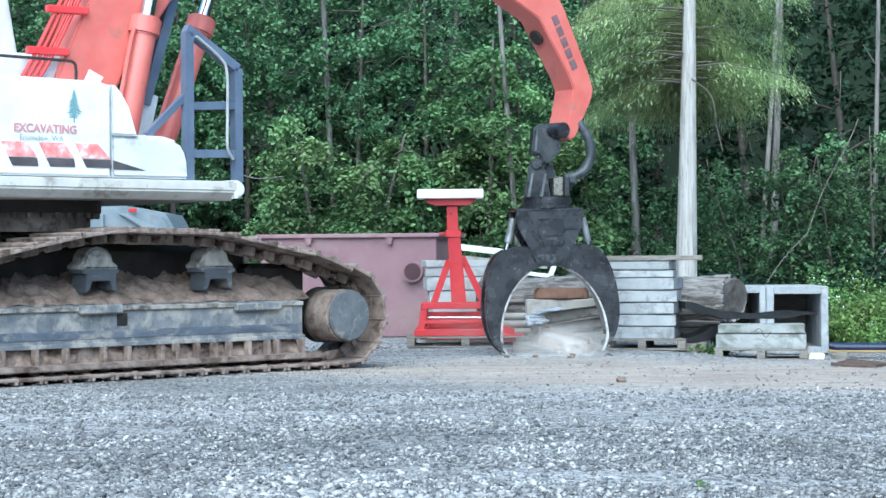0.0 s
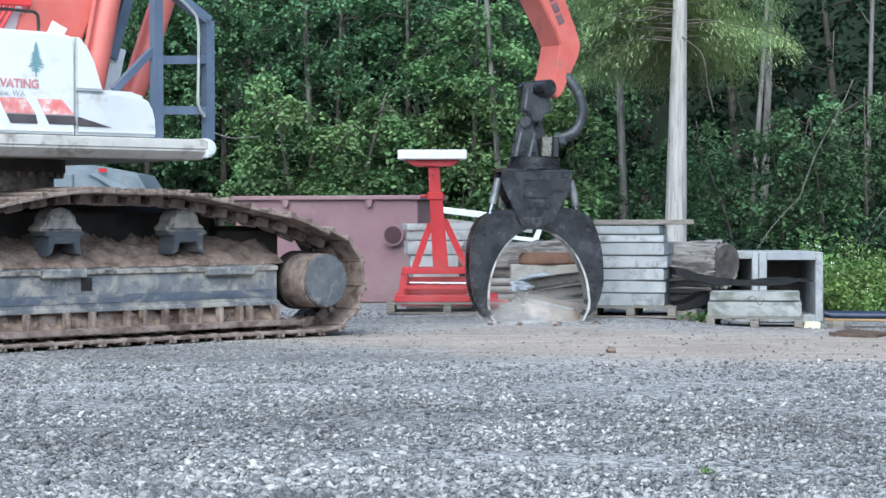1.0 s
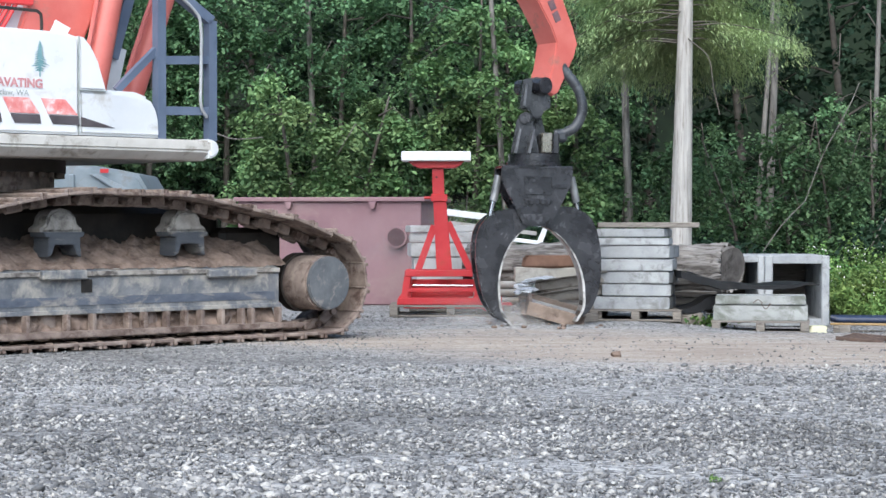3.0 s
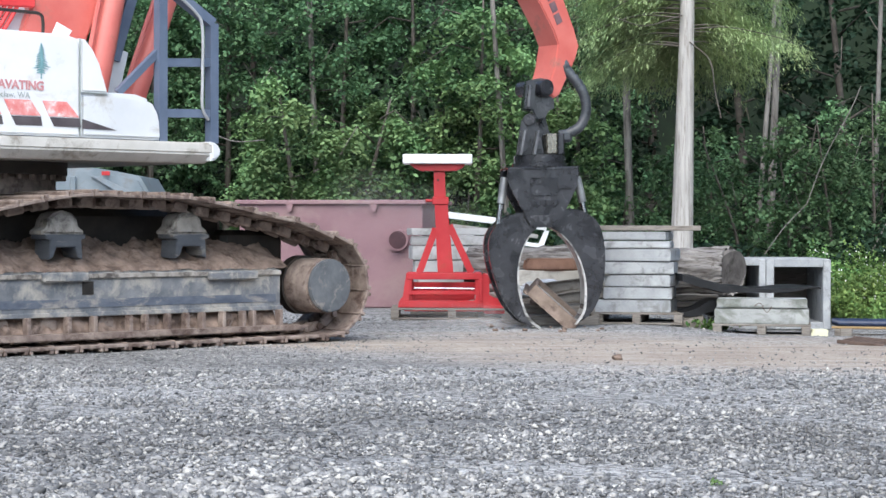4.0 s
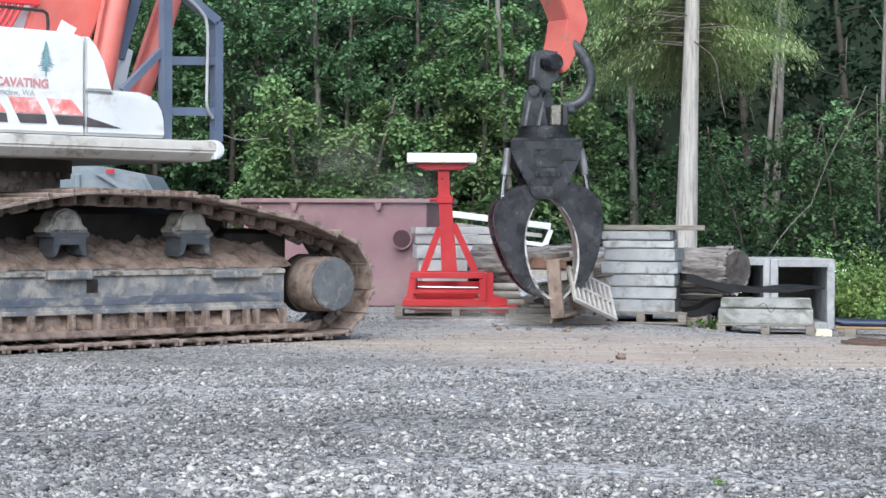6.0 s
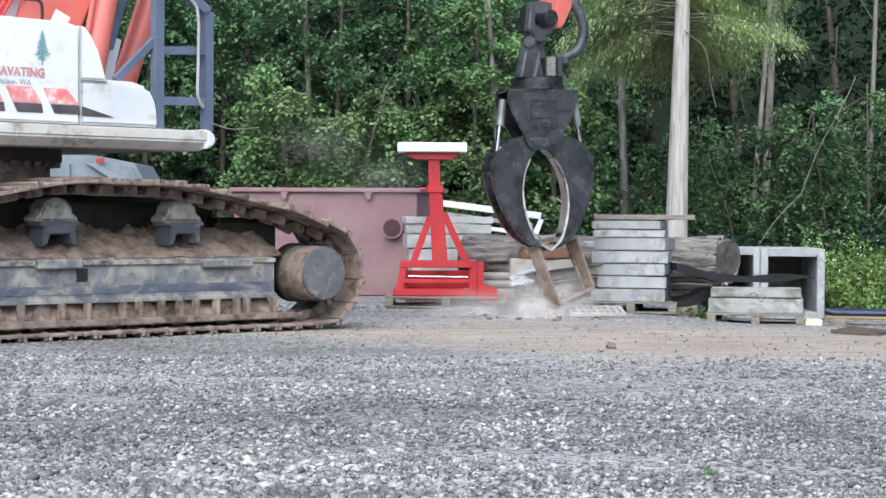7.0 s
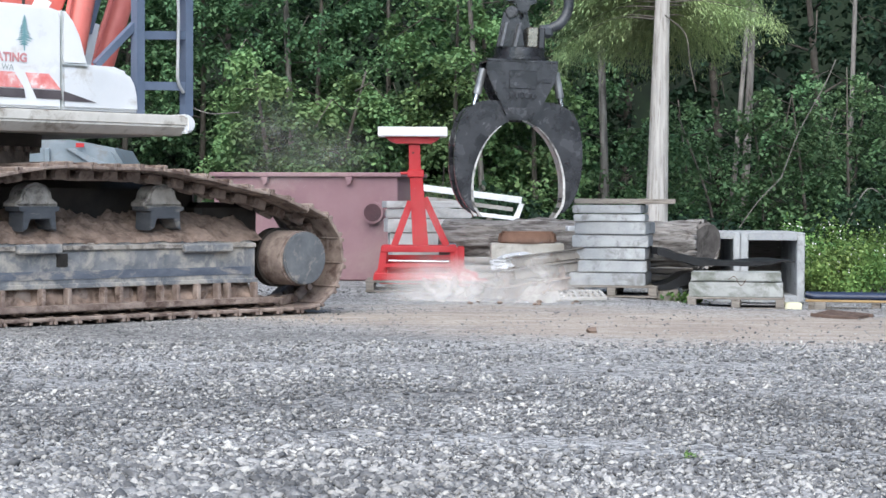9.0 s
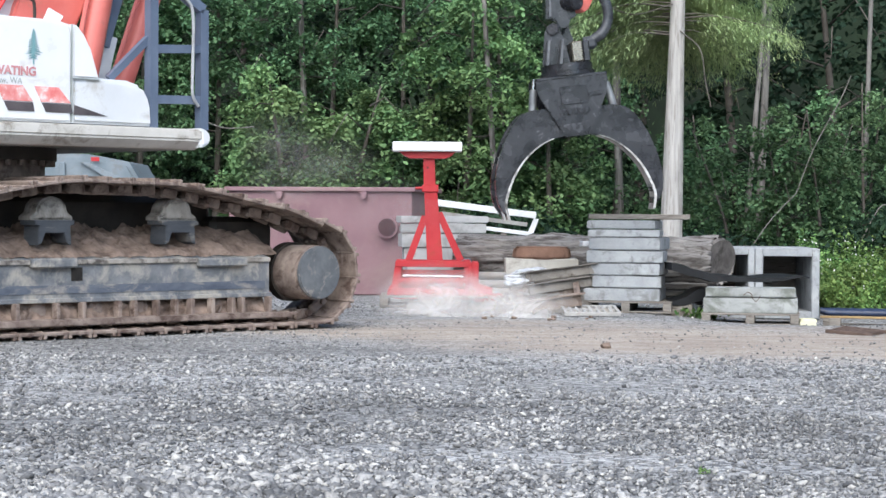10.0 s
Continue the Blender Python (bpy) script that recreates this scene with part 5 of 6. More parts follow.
def build_yard():
    build_litter()
    o = part("white_plank", box(1.62, 1.78, 21.62, 22.0, 0.69, 0.745, 0.008), PLASTIC_WHITE)
    tagged(o, "short white plastic offcut wedged beside the slab stack", "board")
    for x in (0.42, 0.86):
        o = part("timber_bearer", box(x - 0.05, x + 0.05, 22.35, 22.75, -0.01, 0.11, 0.006), WOOD)
        tagged(o, "short timber bearer under steel pipes", "timber", "pipe bearers")
    for k, (y, z) in enumerate(((22.42, 0.155), (22.53, 0.155), (22.64, 0.155), (22.475, 0.245), (22.585, 0.245), (22.53, 0.335))):
        o = part("steel_pipe", cyl(0.045, 0.045, (0.28 + 0.02 * k, y, z), (0.97 + 0.015 * k, y, z), 16), GALV)
        tagged(o, "short pale galvanised pipe in a small stack", "pipe", "steel pipes")
    build_stand()
    build_tank()
    build_log()
    rows = [(0.145, -0.01, 0.05, 0), (0.132, 0.03, -0.03, 2), (0.133, 0.035, -0.02, -2), (0.137, 0.01, 0.05, 1.5), (0.138, 0.035, 0.0, -3), (0.085, -0.005, 0.0, 2), (0.098, -0.015, -0.03, -1)]
    build_pallet(0.98, 0.85, Matrix.Translation((2.12, 21.35, ground_height(2.1, 21.3))) @ pose(0, 0, 0, 0, 0, -12), "weathered pallet under the slab stack")
    top = build_slab_stack(2.08, 21.35, -12, rows, 0.76, 0.72, 0.122, "pale grey precast concrete slab in a stack", "stacked concrete slabs")
    o = part("loose_board", box(-0.54, 0.54, -0.1, 0.1, 0, 0.055, 0.005), WOOD, None, "", pose(2.2, 21.25, top + 0.003, 0, 0, -2))
    tagged(o, "weathered plank lying on the slab stack", "board")
    rows = [(0.17, 0.03, 0, 0), (0.17, 0.02, 0, 1), (0.17, 0.0, 0, -1), (0.17, -0.04, 0, 1), (0.12, -0.02, 0.03, -2), (0.09, -0.03, 0.06, 2)]
    build_pallet(1.05, 0.8, pose(0.12, 23.7, 0), "pallet under the rear slab stack")
    build_slab_stack(0.12, 23.7, 4, rows, 0.98, 0.7, 0.129, "pale precast concrete slab stacked behind the stand", "rear concrete slabs", PALE_CONCRETE)
    # white frame of rails lying over the rear stack
    w = thing("white_rail_frame", "white painted metal frame lying aslant behind the stand", "frame", Matrix.Translation((0.62, 24.3, 0.98)) @ pose(0, 0, 0, 0, 7, 0))
    part("rail", box(-0.6, 0.62, -0.03, 0.03, 0.08, 0.16, 0.005), PLASTIC_WHITE, w)
    part("rail", box(-0.6, 0.62, -0.03, 0.03, -0.14, -0.09, 0.005), PLASTIC_WHITE, w)
    part("end_rail", prism([(0.55, -0.09), (0.60, 0.08), (0.66, 0.08), (0.62, -0.09)], -0.028, 0.028, 0.004), PLASTIC_WHITE, w)
    part("infill", box(-0.55, 0.53, 0.0, 0.02, -0.03, 0.02, 0.003), GALV, w)
    part("prop", box(0.2, 0.27, -0.025, 0.025, -1.0, -0.14, 0.004, m=pose(0, 0, 0, 0, -7, 0)), WOOD, w)
    part("prop", box(-0.5, -0.43, -0.025, 0.025, -1.0, -0.14, 0.004, m=pose(0, 0, 0, 0, -7, 0)), WOOD, w)
    # low slabs on a pallet
    gz = ground_height(3.3, 20.5)
    build_pallet(1.0, 0.6, Matrix.Translation((3.3, 20.55, gz - 0.01)) @ pose(0, 0, 0, 0, 0, -10), "low pallet under two concrete slabs")
    build_slab_stack(3.3, 20.55, -10, [(0.165, 0.0, 0.04, 0), (0.10, 0.0, 0.0, 0.5)], 0.92, 0.55, gz + 0.117, "pale concrete slab with lifting loops on a pallet", "low concrete slabs", MOSSY)
    for x in (3.22, 3.30):
        o = part("lifting_loop", tube(smooth_line([(x - 0.05, 20.24, gz + 0.30), (x, 20.225, gz + 0.24 if x > 3.25 else gz + 0.335), (x + 0.05, 20.24, gz + 0.30)], 5), 0.004, 6), OLD_RUST)
        tagged(o, "bent steel lifting loop on the slab", "loop", "lifting loops")
    gv = ground_height(4.0, 22.6)
    vault(pose(3.66, 22.5, gv, 0, 0, -3), 0.73, 0.80, 1.5, 0.09, "open-fronted pale concrete vault, dark inside")
    vault(pose(2.925, 22.54, gv, 0, 0, -3), 0.73, 0.80, 1.5, 0.075, "open-fronted concrete vault beside the log end")
    sheet_strip([(2.50, 0.50), (2.72, 0.44), (2.95, 0.385), (3.25, 0.37), (3.6, 0.37), (3.80, 0.395), (3.95, 0.385)], 20.75, 21.5, (0.075, 0.08, 0.075, 0.05, 0.04, 0.025, 0.012), "black_sheet", BLACK_PLASTIC, "curled black plastic sheet resting on the slabs", "sheet", 0.03, 3)
    sheet_strip([(2.50, 0.10), (2.68, 0.13), (2.85, 0.21), (3.1, 0.2)], 20.95, 21.5, (0.05, 0.09, 0.13, 0.1), "black_sheet", BLACK_PLASTIC, "folded black plastic sheet on the ground", "sheet", 0.03, 7)
    for k in range(3):
        o = part("grey_plank", box(2.42, 3.0, 21.55 + 0.05 * k, 21.75 + 0.05 * k, 0.08 + 0.075 * k, 0.14 + 0.075 * k, 0.005), WOOD)
        tagged(o, "grey plank stacked behind the slabs", "board", "grey planks")
    o = part("timber_block", box(2.48, 2.75, 20.95, 21.2, ground_height(2.6, 21) - 0.02, 0.09, 0.008), WOOD)
    tagged(o, "short square timber block beside the pallet", "timber")
    o = part("yellow_block", rough_slab(0.17, 0.2, 0.085, 5), YELLOW, None, "", pose(3.85, 20.35, ground_height(3.85, 20.4) - 0.01))
    tagged(o, "pale yellow block on the gravel", "block")
    # pipes and rails at the far right
    build_pallet(1.4, 0.8, Matrix.Translation((4.85, 20.9, ground_height(4.8, 20.9) - 0.02)) @ pose(0, 0, 0, 0, 0, -14), "low pallet carrying blue pipes")
    for k in range(5):
        o = part("blue_pipe", cyl(0.035, 0.035, (-0.72, 0, 0), (1.6, 0, 0), 14), BLUE_PIPE, None, "", Matrix.Translation((4.85, 20.62 + 0.1 * k, ground_height(4.8, 20.9) + 0.142)) @ pose(0, 0, 0, 0, 0, -14))
        tagged(o, "dark blue plastic pipe lying on a pallet", "pipe", "blue pipes")
    o = part("yellow_rail", box(-0.75, 1.3, -0.03, 0.03, 0, 0.022, 0.004), YELLOW_RAIL, None, "", Matrix.Translation((4.75, 20.35, ground_height(4.8, 20.4) + 0.075)) @ pose(0, 0, 0, 0, 0, -14))
    tagged(o, "yellow painted rail beside the blue pipes", "rail")
    for x in (-0.6, 0.9):
        o = part("rail_block", box(x - 0.06, x + 0.06, -0.06, 0.06, 0, 0.1, 0.005), WOOD, None, "", Matrix.Translation((4.75, 20.35, ground_height(4.8, 20.4) - 0.025)) @ pose(0, 0, 0, 0, 0, -14))
        tagged(o, "small timber block under the yellow rail", "timber", "rail blocks")
    g = thing("rusty_grate", "rusty flat grate half sunk in the gravel", "grate", Matrix.Translation((3.80, 17.75, -0.008)) @ pose(0, 0, 0, 4, 3, -40) @ Matrix.Diagonal((0.8, 0.8, 0.8, 1)))
    for k in range(9):
        part("grate_bar", box(-0.26 + 0.06 * k, -0.225 + 0.06 * k, -0.17, 0.17, 0.0, 0.035, 0.003), OLD_RUST, g)
    for y in (-0.2, 0.17):
        part("grate_edge", box(-0.28, 0.30, y, y + 0.03, 0, 0.04, 0.004), OLD_RUST, g)
    # grey-blue machine parked behind the excavator
    m = thing("parked_machine", "blue-grey machine body parked behind the excavator", "machine", pose(-4.05, 23.5, 0))
    part("machine_body", prism([(-1.6, 0.25), (-1.6, 1.72), (-0.1, 1.72), (0.42, 1.62), (0.55, 1.4), (0.62, 0.9), (0.62, 0.25)], 0, 1.6, 0.05), GREYBLUE, m, "blue-grey sheet-metal body")
    part("machine_rib", box(-0.4, -0.33, -0.04, 0.0, 0.8, 1.62, 0.01), GREYBLUE, m)
    part("slanted_brace", prism([(-0.15, 1.62), (-0.05, 1.62), (0.5, 1.35), (0.5, 1.27), (0.45, 1.25)], -0.05, 0, 0.008), GREYBLUE, m)
    part("red_reflector", box(-0.02, 0.08, -0.06, -0.05, 1.63, 1.68, 0.003), STAND_RED, m, "small red marker")
    for x in (-1.2, 0.2):
        w = part("wheel", cyl(0.34, 0.34, (x, -0.02, 0.34), (x, 0.3, 0.34), 28, bevel=0.03), RUBBER, m)


OLD_RUST = surf("dark_old_rust", (0.075, 0.05, 0.04), (0.15, 0.105, 0.085), 6.0, 0.85, 0.1, 0.4, 45)
YELLOW = surf("pale_yellow", (0.56, 0.55, 0.38), (0.66, 0.64, 0.48), 5.0, 0.8, 0, 0.3, 40)
YELLOW_RAIL = surf("yellow_rail_paint", (0.24, 0.155, 0.07), (0.34, 0.23, 0.11), 5.0, 0.5, 0, 0.1, 40, (0.3, 0.2, 0.08), 4.0, 0.4)
BLUE_PIPE = surf("dark_blue_pipe", (0.014, 0.022, 0.05), (0.03, 0.045, 0.085), 5.0, 0.4, 0, 0.05, 40)
GREYBLUE = surf("blue_grey_paint", (0.17, 0.215, 0.245), (0.25, 0.295, 0.33), 3.0, 0.5, 0, 0.05, 50, (0.2, 0.2, 0.2), 3.0, 0.25)

# ---- trees ----
LEAF_SHAPE = np.array([(0, 0, 0), (0.30, 0.38, 0.06), (0.10, 1.0, -0.05), (-0.30, 0.45, 0.06), (0.24, 0.75, 0.0), (-0.2, 0.8, 0.0)])
LEAF_FACES = np.array([(0, 1, 3), (1, 4, 3), (3, 4, 5), (4, 2, 5)])


def leaves(name, centres, sizes, rng, mat, parent, shape=LEAF_SHAPE, faces=LEAF_FACES, tilt=0.8):
    """Many blades, one island each, lying loosely level with their own tilt."""
    n = len(centres)
    yaw = rng.uniform(0, 2 * np.pi, n)
    pit = rng.normal(-0.35, tilt * 0.6, n)
    rol = rng.normal(0, tilt * 0.6, n)
    cy, sy, cp, sp, cr, sr = np.cos(yaw), np.sin(yaw), np.cos(pit), np.sin(pit), np.cos(rol), np.sin(rol)
    p = shape[None] * sizes[:, None, None]
    x = p[..., 0] * cr[:, None] + p[..., 2] * sr[:, None]
    z = -p[..., 0] * sr[:, None] + p[..., 2] * cr[:, None]
    y = p[..., 1] * cp[:, None] - z * sp[:, None]
    z = p[..., 1] * sp[:, None] + z * cp[:, None]
    xx = x * cy[:, None] - y * sy[:, None]
    yy = x * sy[:, None] + y * cy[:, None]
    v = np.stack([xx, yy, z], 2) + centres[:, None, :]
    f = faces[None] + (np.arange(n) * len(shape))[:, None, None]
    return raw(name, v.reshape(-1, 3), f.reshape(-1, 3), mat, parent)


def build_tree(x, y, height, spread, seed, mat, boughs, per, leaf, label, low=0.3, trunk_r=0.09, lean=0.0, name="broadleaf_tree"):
    """A trunk with boughs; each bough carries a drooping fan of leaves, with open dark gaps between the fans."""
    rng = np.random.default_rng(seed)
    t = thing(name, label, "tree", pose(x, y, -0.05), "trees")
    line = smooth_line([(0, 0, 0), (lean * 0.3 + rng.normal(0, 0.08), rng.normal(0, 0.1), height * 0.4), (lean + rng.normal(0, 0.15), rng.normal(0, 0.15), height)], 6)
    bm = tube(line, [trunk_r * (1 - 0.8 * i / (len(line) - 1)) for i in range(len(line))], 9)
    pts = []
    turn = rng.uniform(0, 6.28)
    for k in range(boughs):
        u = (low + (height - low) * (k + rng.random()) / boughs) / height
        turn += 2.4 + rng.normal(0, 0.5)
        reach = spread * (0.5 + 0.6 * math.sin(min(1, max(0, u)) * 2.6)) * rng.uniform(0.55, 1.15)
        i = min(len(line) - 1, int(u * (len(line) - 1)))
        root = Vector((line[i].x, line[i].y, u * height))
        out = Vector((math.cos(turn), math.sin(turn), 0))
        side = Vector((-out.y, out.x, 0))
        rise, droop = rng.uniform(0.0, 0.35) * reach, rng.uniform(0.25, 0.6) * reach
        if k % 3 == 0:
            tube([root, root + out * reach * 0.5 + Vector((0, 0, rise * 0.7)), root + out * reach + Vector((0, 0, rise - droop))], [trunk_r * 0.22, trunk_r * 0.14, 0.004], 4, bm)
        m = int(per * rng.uniform(0.5, 1.3))
        # twigs along the bough, leaves gathered on the twigs
        tw = max(4, m // 20)
        ts = rng.uniform(0.25, 1.05, tw)
        tl = rng.normal(0, 0.30, tw) * reach * (1.15 - 0.6 * ts)
        th = rng.exponential(0.09, tw)
        pick = rng.integers(0, tw, m)
        s = ts[pick] + rng.normal(0, 0.055, m)
        lat = tl[pick] + rng.normal(0, 0.075, m)
        z = rise * np.sin(s * 1.9) - droop * s ** 2 - 0.45 * np.abs(lat) - th[pick] - rng.exponential(0.05, m)
        pts.append(np.array(root)[None] + np.outer(s * reach, out) + np.outer(lat, side) + np.outer(z, (0, 0, 1)))
    part("trunk", bm, TWIG, t, smooth=True)
    pts = np.concatenate(pts)
    pts = pts[pts[:, 2] > 0.08]
    leaves("crown", pts, leaf * rng.uniform(0.6, 1.3, len(pts)), rng, mat, t)
    return t


def build_forest():
    rng = random.Random(21)
    # front row: broadleaf thicket behind the yard
    front = ((-7.2, 29.4, 5.6), (-5.9, 29.0, 5.8), (-4.5, 29.6, 5.4), (-3.4, 30.4, 5.8), (-2.15, 28.4, 3.2), (-1.25, 28.3, 2.9), (-1.7, 30.2, 5.9), (-0.5, 29.5, 5.6), (0.25, 28.9, 4.4), (1.0, 30.2, 5.9), (1.75, 28.9, 3.2), (2.1, 30.8, 5.8))
    for k, (x, y, h) in enumerate(front):
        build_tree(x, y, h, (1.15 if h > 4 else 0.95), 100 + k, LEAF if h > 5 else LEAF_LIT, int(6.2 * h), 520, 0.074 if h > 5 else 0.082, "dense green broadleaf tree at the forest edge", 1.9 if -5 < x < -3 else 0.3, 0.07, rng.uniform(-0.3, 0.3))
    for k, (x, y, h) in enumerate(((3.5, 28.7, 2.5), (4.2, 28.3, 2.3), (4.9, 28.5, 2.7), (5.6, 28.2, 2.6), (6.3, 28.4, 3.0), (7.1, 28.3, 2.8), (5.2, 29.4, 2.6), (6.5, 29.6, 3.0), (3.9, 29.9, 2.6), (2.75, 29.2, 2.2))):
        build_tree(x, y, h, 0.85, 300 + k, LEAF_MID, int(8 * h), 210, 0.07, "slender vine maple with fine green leaves", 0.25, 0.04, rng.uniform(-0.3, 0.3), "vine_maple")
    # deeper row: the wood's shade is painted as dark leaves
    for k in range(11):
        x = -8.2 + 1.65 * k
        build_tree(x, 32.5 + rng.uniform(-0.6, 0.8), rng.uniform(6.0, 7.0), 1.5, 200 + k, LEAF_DARK, 55, 140, 0.12, "leafy tree deeper in the forest, shade put into its dark leaf colour", 0.2, 0.11, rng.uniform(-0.5, 0.5), "forest_tree")
    # pale bare trunks standing among the leaves
    for k, (x, y, r, lean) in enumerate(((0.98, 28.3, 0.05, -0.45), (2.72, 28.6, 0.07, -0.2), (5.05, 31.0, 0.075, 0.25), (4.75, 30.6, 0.05, 0.5), (6.6, 30.6, 0.05, 0.2), (-1.85, 30.0, 0.06, -0.3))):
        line = smooth_line([(0, 0, -0.05), (lean * 0.4, 0, 2.4), (lean, 0.1, 6.5)], 5)
        t = part("bare_trunk", tube(line, [r * (1 - 0.4 * i / (len(line) - 1)) for i in range(len(line))], 9), DIM_TRUNK, None, "", pose(x, y, 0), smooth=True)
        tagged(t, "slender pale grey tree trunk at the forest edge", "tree", "bare trunks")
    # forest shade painted as a near-black ring round the whole yard
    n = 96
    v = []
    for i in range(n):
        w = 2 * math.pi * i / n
        # beside and behind the viewer it is unseen, added to cut low skylight
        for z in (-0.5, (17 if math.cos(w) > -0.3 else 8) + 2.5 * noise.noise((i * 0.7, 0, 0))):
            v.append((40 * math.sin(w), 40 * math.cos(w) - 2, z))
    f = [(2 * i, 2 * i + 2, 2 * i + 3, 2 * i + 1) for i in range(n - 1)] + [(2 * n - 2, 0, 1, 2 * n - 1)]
    tagged(raw("backdrop", v, f, FOREST_SHADE), "near-black ring painted as forest shade, unseen parts added to block skylight", "backdrop", kind="structure")


def build_cedar():
    """A bare grey trunk with drooping cedar boughs above."""
    t = thing("cedar_tree", "tall cedar with bare grey trunk and drooping boughs", "tree", pose(3.10, 26.0, -0.1))
    line = [Vector((0.02 * z, 0, z)) for z in np.linspace(0, 7.5, 16)]
    part("trunk", tube(line, [0.165 - 0.009 * i for i in range(16)], 16), POLE_WOOD, t, "smooth grey dead-looking trunk", smooth=True)
    rng = np.random.default_rng(11)
    frond = np.array([(0, 0, 0), (0.07, 0.35, 0.0), (0.04, 0.8, 0.02), (0, 1.0, 0), (-0.04, 0.8, 0.02), (-0.07, 0.35, 0.0)])
    faces = np.array([(0, 1, 5), (1, 2, 5), (2, 4, 5), (2, 3, 4)])
    bm = bmesh.new()
    pts, aim = [], []
    for k in range(60):
        w = rng.uniform(-0.25, np.pi + 0.25)
        z0 = rng.uniform(3.5, 5.0)
        ln = rng.uniform(0.8, 1.75)
        dx, dy = math.cos(w), math.sin(w)
        drop = rng.uniform(0.15, 0.5)
        b = smooth_line([(0.05, 0, z0), (dx * ln * 0.4, dy * ln * 0.4, z0 + 0.02), (dx * ln * 0.8, dy * ln * 0.8, z0 - drop * 0.5), (dx * ln, dy * ln, z0 - drop)], 6)
        tube(b, [0.012 - 0.009 * i / (len(b) - 1) for i in range(len(b))], 5, bm)
        for i in range(4, len(b)):
            for _ in range(4):
                # one spray: a drooping string of blades hung beside the bough
                side, run = rng.normal(0, 0.17), rng.uniform(0.12, 0.42)
                for q in range(24):
                    u = q / 23
                    pts.append((b[i].x - dy * side * (1 + u) + dx * 0.12 * u + rng.normal(0, 0.05), b[i].y + dx * side * (1 + u) + dy * 0.12 * u, b[i].z - 0.15 * abs(side) - run * u ** 1.3 + rng.normal(0, 0.04)))
                    aim.append(w + rng.normal(0, 0.8))
    for p in ([(0.1, -0.1, 3.55), (0.35, -0.2, 3.3), (0.42, -0.2, 2.9), (0.50, -0.2, 2.55)], [(0, -0.1, 3.9), (-0.5, -0.2, 3.75), (-0.9, -0.3, 3.85)]):
        tube(smooth_line(p, 5), 0.009, 5, bm)
    part("limb", bm, TWIG, t)
    pts = np.array(pts)
    n = len(pts)
    # blades hang down: y of the blade becomes mostly -z
    yaw = np.array(aim) - np.pi / 2
    pit = rng.normal(-0.45, 0.45, n)
    s = rng.uniform(0.045, 0.10, n)
    p = frond[None] * s[:, None, None]
    cp, sp, cy, sy = np.cos(pit), np.sin(pit), np.cos(yaw), np.sin(yaw)
    y = p[..., 1] * cp[:, None]
    z = p[..., 1] * sp[:, None] + p[..., 2]
    v = np.stack([p[..., 0] * cy[:, None] - y * sy[:, None], p[..., 0] * sy[:, None] + y * cy[:, None], z], 2) + pts[:, None, :]
    f = faces[None] + (np.arange(n) * 6)[:, None, None]
    raw("fronds", v.reshape(-1, 3), f.reshape(-1, 3), FROND, t)


def build_weeds():
    rng = np.random.default_rng(31)
    # bright weeds at the right edge of the yard
    n = 40000
    x = 4.65 + 3.4 * rng.random(n) ** 1.2
    y = rng.uniform(23.3, 26.6, n)
    top = 0.26 + 0.28 * np.clip((y - 23.3) / 2.5, 0, 1) + 0.22 * np.sin(x * 3.1) * np.sin(y * 2.3) + 0.16 * np.sin(x * 9.7 + y * 4) + 0.25 * (rng.random(n) ** 4)
    z = top * rng.random(n) ** 0.5 - 0.1
    ob = leaves("weed_patch", np.stack([x, y, z], 1), rng.uniform(0.025, 0.07, n), rng, LEAF_BRIGHT, None, tilt=1.0)
    tagged(ob, "bright green weeds at the edge of the gravel", "weeds", kind="stuff")
    m = 240
    c = np.stack([rng.uniform(4.3, 6.6, m), rng.uniform(23.2, 24.5, m), rng.uniform(0.15, 0.8, m)], 1)
    ob = leaves("weed_flowers", c, rng.uniform(0.015, 0.032, m), rng, PETAL, None, tilt=1.2)
    tagged(ob, "small white flower heads among the weeds", "flowers", kind="stuff")
    # undergrowth between yard and forest, its shade put into the dark leaf colour
    n = 14000
    x = rng.uniform(-8.0, 8.0, n)
    y = rng.uniform(26.3, 28.8, n)
    top = 0.7 + 0.35 * np.sin(x * 1.7) * np.sin(x * 0.6 + 1) + 0.3 * (y - 26.3) / 2.5
    z = top * rng.random(n) ** 0.6
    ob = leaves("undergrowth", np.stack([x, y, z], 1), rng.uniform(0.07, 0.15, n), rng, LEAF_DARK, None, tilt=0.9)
    tagged(ob, "green undergrowth along the forest edge, leaf colour darkened as shade", "undergrowth", kind="stuff")
    for k, (x, y, s) in enumerate(((1.1, 8.0, 0.016), (2.75, 20.9, 0.09), (2.9, 20.85, 0.08))):
        m = 90
        c = np.stack([rng.normal(x, s, m), rng.normal(y, s, m), ground_height(x, y) + rng.random(m) * s * 1.2], 1)
        ob = leaves("grass_tuft", c, rng.uniform(0.3, 0.7, m) * s * 1.4, rng, LEAF_BRIGHT, None, tilt=1.3)
        tagged(ob, "small green tuft growing through the gravel", "grass", "grass tufts", "stuff")


